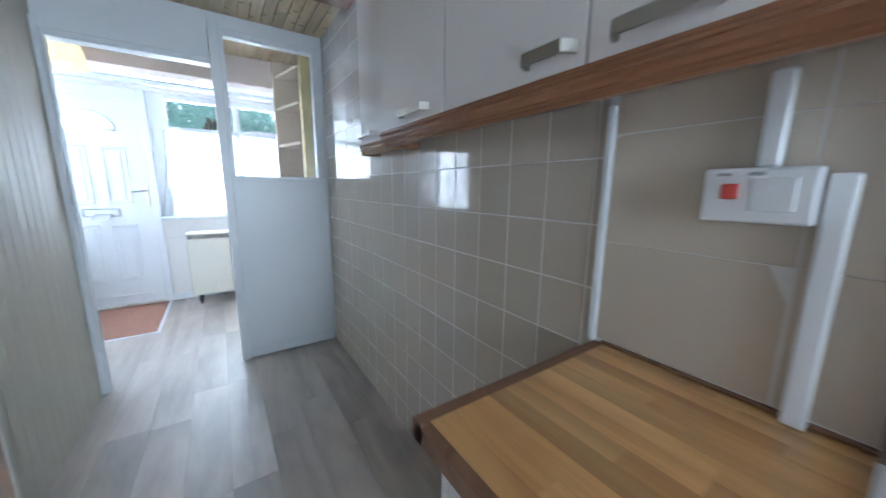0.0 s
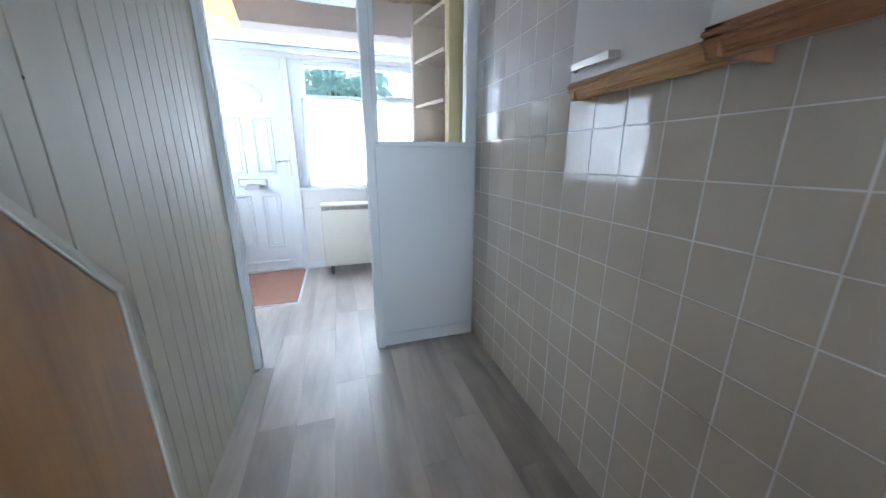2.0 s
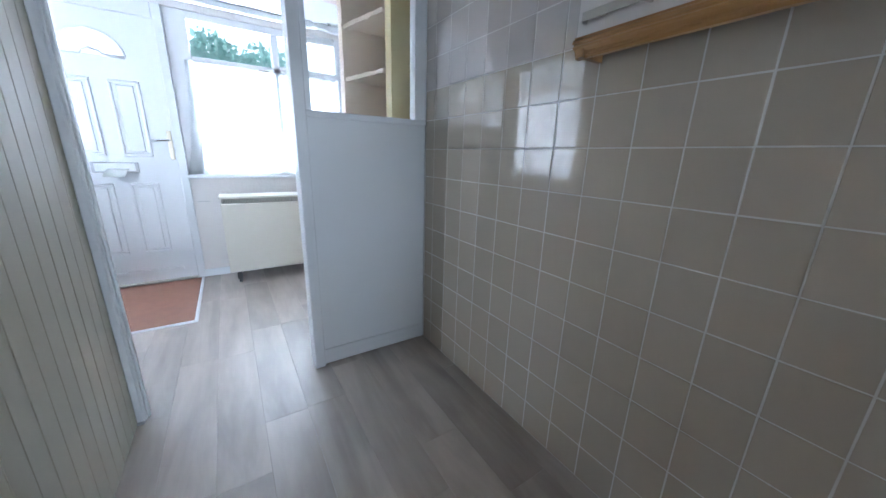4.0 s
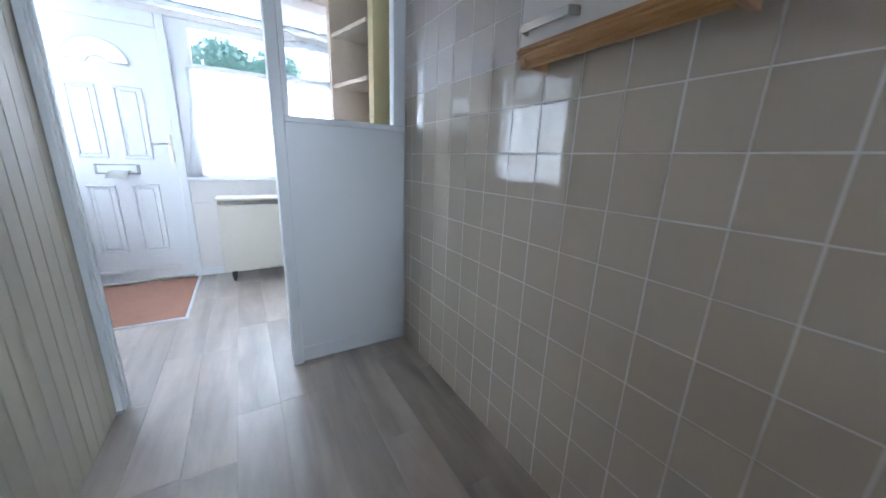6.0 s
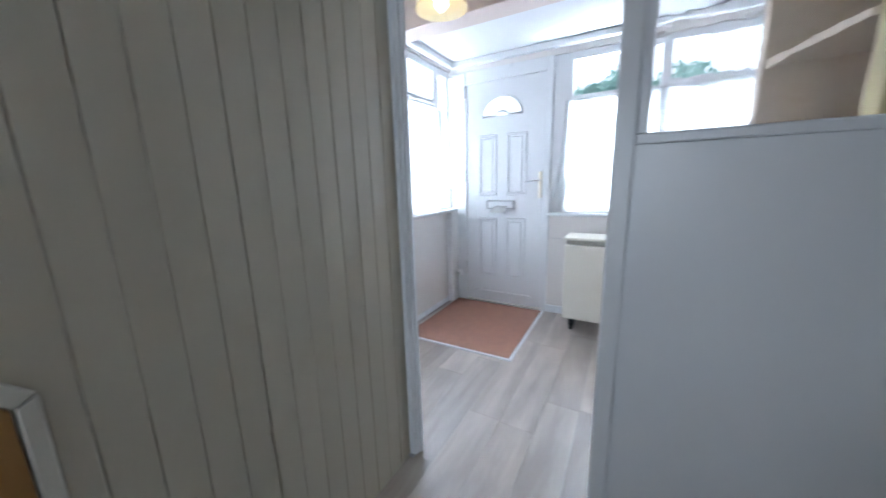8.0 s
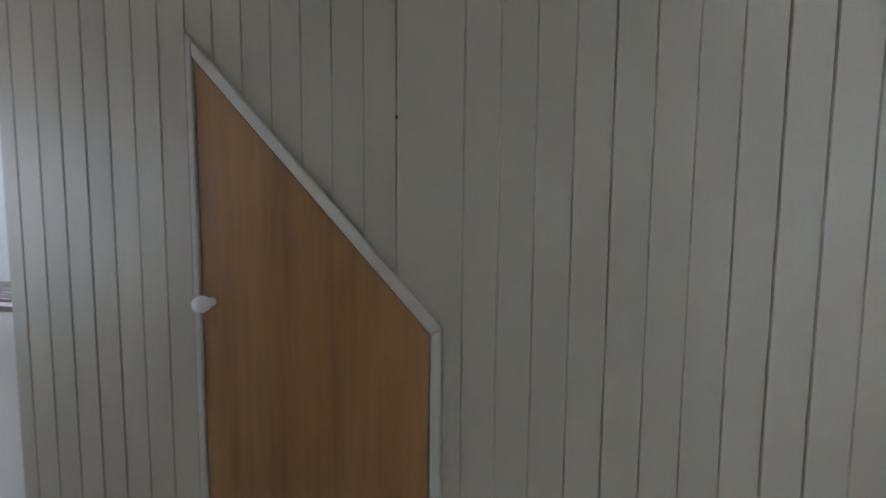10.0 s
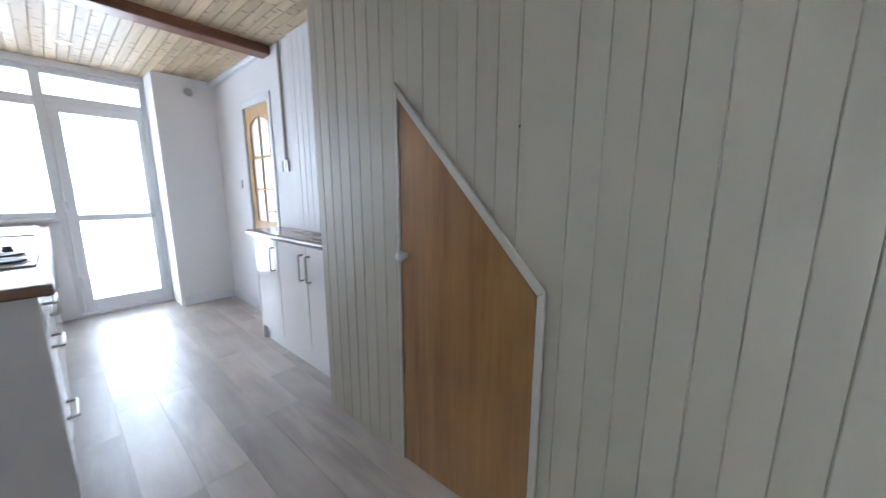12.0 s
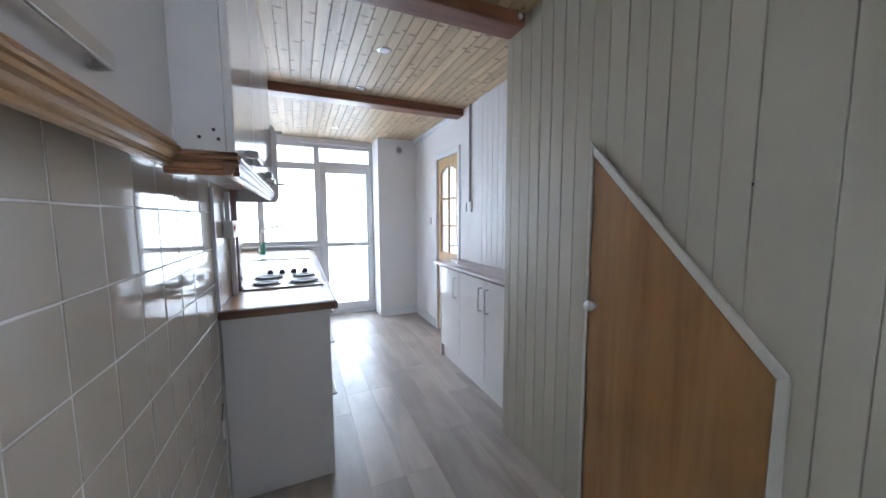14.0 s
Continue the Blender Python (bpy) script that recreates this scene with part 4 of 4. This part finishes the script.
recess_unit(-3.43, -3.052, -3.115, "white laminate base unit with a long steel handle")
recess_unit(-3.05, -2.642, -2.685, "white laminate base unit with a long steel handle")
recess_unit(-2.640, -2.234, -2.595, "white laminate base unit against the boarded wall")
slab("recess_end_panel", (-1.796, -1.535, -3.449, -3.4315, 0.0, 0.862), M_CAB, "white end panel of the recess units", "panel", 0.002)
bm = bmesh.new()
prism(bm, [(-1.798, 0.864), (-1.798, 0.904), (-1.525, 0.904), (-1.513, 0.898), (-1.508, 0.886), (-1.513, 0.869), (-1.522, 0.864)], "y", -3.54, -2.233)
solid("recess_worktop", bm, M_BROWN_TOP, "glossy brown laminate worktop on the recess units", "worktop")

# switches and conduit on the west kitchen wall
sw = thing("double_switch", (-1.795, -3.39, 1.41), "white switch plates beside the boarded recess wall", "switch")
for y0, y1 in ((-3.475, -3.41), (-3.39, -3.31)):
    pl = part("plate", box(bmesh.new(), -1.799, -1.785, y0, y1, 1.365, 1.455, 0.003), M_PLASTIC, sw)
    part("rocker", box(bmesh.new(), -1.7855, -1.780, (y0 + y1) / 2 - 0.009, (y0 + y1) / 2 + 0.009, 1.395, 1.425, 0.002), M_PLASTIC, pl)
solid("conduit", box(bmesh.new(), -1.799, -1.782, -3.356, -3.339, 1.456, 2.33, 0.003), M_GREY_PLASTIC, "grey cable conduit running up to the ceiling", "conduit")
solid("light_switch", box(bmesh.new(), -1.799, -1.788, -4.40, -4.33, 1.235, 1.315, 0.003), M_PLASTIC, "white light switch on the kitchen wall", "switch")
al = thing("wall_alarm", (-1.57, -4.89, 2.19), "round white alarm sounder on the kitchen wall", "alarm")
part("base", turned(bmesh.new(), (-1.57, -4.899, 2.19), (0, 1, 0), [(0, 0.05), (0.012, 0.05), (0.02, 0.045)], 28), M_PLASTIC, al)
part("grille", turned(bmesh.new(), (-1.57, -4.880, 2.19), (0, 1, 0), [(0, 0.038), (0.012, 0.034), (0.016, 0.02)], 24), M_GREY_PLASTIC, al)


# recessed spots in the pine ceiling
def spot(x, y):
    lamp = thing("ceiling_spot", (x, y, CEIL), "small recessed ceiling spotlight with a pale rim", "spotlight", "ceiling spotlights")
    part("rim", turned(bmesh.new(), (x, y, CEIL + 0.004), (0, 0, -1), [(0, 0.042), (0.008, 0.042), (0.011, 0.036), (0.010, 0.030)], 28), M_CHROME, lamp)
    part("lens", turned(bmesh.new(), (x, y, CEIL - 0.0062), (0, 0, -1), [(0, 0.029), (0.0015, 0.028), (0.003, 0.012)], 24), M_PLASTIC, lamp)
    return lamp


first = spot(-0.855, -2.70)
for x, y in ((-0.825, -3.36), (-0.75, -4.62)):
    copy_thing(first, Matrix.Translation((x, y, CEIL)))

# ---- lobby and porch ----
shelves = thing("shelf", (0.0, 0.5, 1.6), "tan painted alcove shelves behind the glazed screen", "shelf")
for z in (1.625, 1.935, 2.2, 1.3):
    part("board", prism(bmesh.new(), [(-0.125, 0.3005), (0.1395, 0.3005), (0.1395, 0.6995), (-0.225, 0.6995)], "z", z - 0.012, z + 0.012, 0.002), M_SHELF, shelves)

lamp = thing("pendant_lamp", (-1.42, 0.35, 1.94), "cream fabric pendant lampshade in the lobby", "lamp")
bm = bmesh.new()
tmp = bmesh.new()
rows = [[tmp.verts.new((-1.42 + r * math.cos(2 * math.pi * i / 32), 0.35 + r * math.sin(2 * math.pi * i / 32), z)) for i in range(32)] for z, r in ((1.965, 0.115), (2.03, 0.10), (2.15, 0.075))]
for p, q in zip(rows, rows[1:]):
    for i in range(32):
        tmp.faces.new((p[i], p[(i + 1) % 32], q[(i + 1) % 32], q[i])).smooth = True
pour(bm, tmp)
bmesh.ops.solidify(bm, geom=bm.faces[:], thickness=0.003)
part("shade", bm, M_SHADE, lamp)
part("cord", pipe(bmesh.new(), [(-1.42, 0.35, 2.06), (-1.42, 0.35, 2.30)], 0.004, 8), M_PLASTIC, lamp)
part("bulb", turned(bmesh.new(), (-1.42, 0.35, 2.07), (0, 0, -1), [(0, 0.015), (0.03, 0.016), (0.06, 0.03), (0.09, 0.03), (0.11, 0.012)], 16), M_BULB, lamp, "lit warm bulb")

mat_ = thing("door_mat", (-1.73, 1.44, 0), "brown coir mat set in a white edging by the front door", "mat")
part("coir", box(bmesh.new(), -2.15, -1.285, 0.955, 1.915, -0.003, 0.006, 0.002), M_MAT, mat_)
part("edging", box(bmesh.new(), -2.15, -1.262, 0.93, 0.954, -0.004, 0.008, 0.002), M_WHITE, mat_, "white metal edging strip")
part("edging", box(bmesh.new(), -1.284, -1.262, 0.955, 1.93, -0.004, 0.008, 0.002), M_WHITE, mat_, "white metal edging strip")

heat = thing("storage_heater", (-0.68, 1.70, 0), "cream enamel storage heater on small feet under the window", "heater")
part("casing", box(bmesh.new(), -1.05, -0.30, 1.60, 1.84, 0.105, 0.712, 0.008, 2), M_HEATER, heat)
part("top", box(bmesh.new(), -1.055, -0.295, 1.592, 1.85, 0.755, 0.775, 0.005, 2), M_HEATER, heat)
part("grille_back", box(bmesh.new(), -1.04, -0.31, 1.63, 1.84, 0.7122, 0.7548), M_DARK, heat)
bm = bmesh.new()
for k in range(60):
    x = -1.035 + k * 0.012
    box(bm, x, x + 0.005, 1.618, 1.626, 0.7122, 0.7548)
part("grille", bm, M_HEATER, heat)
for x in (-0.98, -0.37):
    ft = part("foot", box(bmesh.new(), x - 0.02, x + 0.02, 1.63, 1.82, 0.03, 0.1048, 0.003), M_DARK, heat)
    part("castor", turned(bmesh.new(), (x - 0.012, 1.64, 0.02), (1, 0, 0), [(0, 0.02), (0.024, 0.02)], 16), M_DARK, ft)
solid("wall_crack", box(bmesh.new(), -1.22, -1.13, 1.9465, 1.9495, 0.70, 0.703), M_GREY_PLASTIC, "fine horizontal cable line on the porch wall", "cable")
pv = thing("stop_valve", (-2.13, 1.90, 0.3), "small white pipe valve in the porch corner", "valve")
part("stub", pipe(bmesh.new(), [(-2.15, 1.87, 0.30), (-2.08, 1.86, 0.30)], 0.014, 12), M_PLASTIC, pv)
part("collar", pipe(bmesh.new(), [(-2.10, 1.863, 0.27), (-2.10, 1.863, 0.33)], 0.018, 12), M_PLASTIC, pv)

pt = thing("wall_patch", (-0.006, -2.195, 0.450), "torn white patch on the tiles beside the counter end", "patch")
part("paper", prism(bmesh.new(), [(-2.222, 0.370), (-2.216, 0.510), (-2.202, 0.525), (-2.180, 0.480), (-2.176, 0.410), (-2.188, 0.375)], "x", -0.0085, -0.0062), M_PAPER, pt)
part("slit", pipe(bmesh.new(), [(-0.009, -2.206, 0.532), (-0.0095, -2.188, 0.505), (-0.009, -2.178, 0.475)], 0.0025, 6), M_DARK, pt, "dark slit above the patch")

# ---- outside ----
slab("ground", (-400, 400, -400, 400, -0.6, -0.35), M_GROUND, "pale concrete ground outside", "ground")
slab("garden_wall", (-6, 6, -9.2, -9.0, -0.35, 0.55), M_RENDER, "low pale rendered garden wall", "wall")
M_HAZE = plain("bright_sky_haze", (0.8, 0.85, 0.9), 1.0, bump=0.0)
M_HAZE.node_tree.nodes["Principled BSDF"].inputs["Emission Color"].default_value = (0.92, 0.97, 1.0, 1)
M_HAZE.node_tree.nodes["Principled BSDF"].inputs["Emission Strength"].default_value = 2.2
slab("backdrop", (-120, 120, 70, 70.5, -0.35, 60), M_HAZE, "bright hazy sky in the distance beyond the porch", "sky")
tree = thing("tree", (-0.9, 10.5, -0.35), "leafy green tree outside the porch", "tree")
bm = bmesh.new()
pipe(bm, [(-0.9, 10.5, -0.35), (-0.88, 10.5, 0.9), (-0.8, 10.45, 2.2), (-0.85, 10.5, 3.4)], 0.13, 10)
for a, b, c in ((-1.9, 10.2, 3.6), (0.2, 10.7, 3.7), (-0.5, 9.7, 3.9), (-1.2, 11.2, 4.1)):
    pipe(bm, [(-0.82, 10.46, 2.1), ((a - 0.82) / 2, (b + 10.46) / 2, 2.9), (a, b, c)], 0.05, 8)
part("trunk", bm, M_BARK, tree)
rng = random.Random(11)
verts, faces = [], []
clumps = [(rng.gauss(-0.9, 0.75), rng.gauss(10.5, 0.6), min(3.5, rng.gauss(3.3, 0.33)), rng.uniform(0.3, 0.5)) for _ in range(30)]
for cx, cy, cz, r in clumps:
    for _ in range(150):
        d = Vector((rng.gauss(0, 1), rng.gauss(0, 1), rng.gauss(0, 1))).normalized() * r * rng.uniform(0.55, 1.0)
        c = Vector((cx, cy, cz)) + d
        u = Vector((rng.gauss(0, 1), rng.gauss(0, 1), rng.gauss(0, 1))).normalized()
        w = u.orthogonal().normalized()
        s = rng.uniform(0.07, 0.13)
        k = len(verts)
        verts += [tuple(c + u * s), tuple(c + w * s * 0.6), tuple(c - u * s), tuple(c - w * s * 0.6)]
        faces.append((k, k + 1, k + 2, k + 3))
me = bpy.data.meshes.new("crown")
me.from_pydata([tuple(Vector(v) - Vector((-0.9, 10.5, -0.35))) for v in verts], [], faces)
me.materials.append(M_LEAF)
ob = new("crown", me)
ob.parent = tree

# ---- boards, tiles and planks ----
BT = 0.0155


def board_mesh(name, material, w, h, side, foot=(0.0, 0.0), ease=(0.0034, 0.0034)):
    """A V-edged board w wide, h high and BT thick, from z 0, centred on y; it faces +x where side is 1. foot: how far its two lower corners are cut up.
    ease: the chamfer of its two long edges."""
    e, f = ease
    prof = [(-w / 2, 0), (-w / 2, BT - e), (-w / 2 + e, BT), (w / 2 - f, BT), (w / 2, BT - f), (w / 2, 0)]
    v = [(d * side, y, foot[0] + (foot[1] - foot[0]) * (y / w + 0.5) if z == 0 else z) for z in (0, h) for y, d in prof]
    fs = [(i, i + 1, 7 + i, 6 + i) for i in range(5)] + [(6, 7, 8, 9, 10, 11)]
    me = bpy.data.meshes.new(name)
    me.from_pydata(v, [], fs)
    me.materials.append(material)
    return me


def put_board(parent, me, y, z, x):
    ob = new("board", me)
    ob.parent, ob.location = parent, (x, y, z)


# grooves: a narrower pitch over the cupboard door, a wider one past it; the seam is the cut beside the casing
SEAM = -0.990
edges = [0.0, SEAM] + [round(-1.10 + 0.0768 * k, 4) for k in range(-15, 15)]
edges = sorted(y for y in edges if -2.23 <= y <= 0.0 and not -0.012 < y < 0.0 and not SEAM - 0.06 < y < SEAM - 0.0005 or y in (0.0, SEAM))
edges = [-2.23] + [y for y in edges if y > -2.20]
rng = random.Random(4)
gap = {y: rng.choice((0.0003, 0.0006, 0.0009, 0.0013)) for y in edges}
gap[SEAM], gap[-1.10] = 0.0, 0.002
for a, b in zip(edges, edges[1:]):
    lo, hi = a + gap[a] / 2, b - gap[b] / 2
    mid, w = (lo + hi) / 2, hi - lo
    foot = (0.0, 0.0)
    if -1.63 < mid < SEAM:
        foot = tuple(1.592 - (max(y, -1.6135) + 1.6135) * 1.0965 for y in (lo, hi))
    ease = tuple(0.0001 if y == SEAM else rng.uniform(0.0018, 0.0032) for y in (a, b))
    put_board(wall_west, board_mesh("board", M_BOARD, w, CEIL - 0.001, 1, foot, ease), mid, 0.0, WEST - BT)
kn = solid("board_knot", turned(bmesh.new(), (WEST - 0.002, -1.10, 1.395), (1, 0, 0), [(0, 0.005), (0.0024, 0.003)], 10), M_IRON, "small dark hole in a painted board", "knot")
# recess boards take the lit copy of the board paint
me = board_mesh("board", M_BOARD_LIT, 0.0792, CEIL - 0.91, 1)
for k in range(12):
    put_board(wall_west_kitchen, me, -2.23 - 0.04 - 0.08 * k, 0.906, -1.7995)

tile, tile_pale, tile_big = (piece_mesh("tile", m, w, h, 0.006, 0.0012) for m, w, h in ((M_TILE, 0.1309, 0.1462), (M_TILE_WHITE, 0.1309, 0.1462), (M_TILE_CREAM, 0.2985, 0.2285)))
TURN = Euler((radians(90), 0, radians(-90)))
tilt = random.Random(14)


def lay(parent, me, y, z, name="tile", nudge=0.0):
    ob = new(name, me)
    ob.parent, ob.location = parent, (nudge, y, z)
    ob.rotation_euler = (TURN[0] + tilt.uniform(-0.008, 0.008), TURN[1], TURN[2] + tilt.uniform(-0.008, 0.008))


rng = random.Random(8)
for i in range(18):
    y1 = 0.0441 - 0.1347 * i
    y0 = y1 - 0.1347
    for j in range(17):
        z0 = 1.4842 + 0.14965 * (j - 10)
        top = j >= 10
        if top and (y0 < -1.05 or z0 > 2.31):
            continue
        w, h = 0.1309, 0.1462
        ya, yb = max(y0, -2.269) + 0.0019, min(y1, -0.001) - 0.0019
        za, zb = max(z0, 0.0) + 0.0017, min(z0 + 0.14965, CEIL) - 0.0017
        if yb - ya < 0.01 or zb - za < 0.01:
            continue
        me = tile_pale if top else tile
        if yb - ya < w - 0.002 or zb - za < h - 0.002:
            me = piece_mesh("tile", M_TILE_WHITE if top else M_TILE, yb - ya, zb - za, 0.006, 0.0012)
        lay(wall_east, me, (ya + yb) / 2, (za + zb) / 2, nudge=rng.uniform(-0.0004, 0.0004))
for y in (-2.437, -2.738):
    for z in (1.035, 1.265, 1.495):
        if y < -2.6:
            me = piece_mesh("tile", M_TILE_CREAM, 0.18, 0.2285, 0.006, 0.0008)
            lay(wall_east, me, -2.68, z)
        else:
            lay(wall_east, tile_big, y, z)

plank_w, plank_l = 0.177, 0.92
full = piece_mesh("plank", M_FLOOR, plank_w - 0.0008, plank_l - 0.0008, 0.006, 0.0005)
rng = random.Random(21)
x = -2.199
while x < 0.64:
    y = -5.35 - rng.uniform(0, plank_l)
    while y < 1.95:
        ya, yb = max(y, -5.35), min(y + plank_l, 1.95)
        if yb - ya > 0.03:
            me = full if yb - ya > plank_l - 0.001 else piece_mesh("plank", M_FLOOR, plank_w - 0.0008, yb - ya - 0.0008, 0.006, 0.0008)
            ob = new("plank", me)
            ob.parent, ob.location = floor, (x + plank_w / 2, (ya + yb) / 2, 0)
        y += plank_l
    x += plank_w
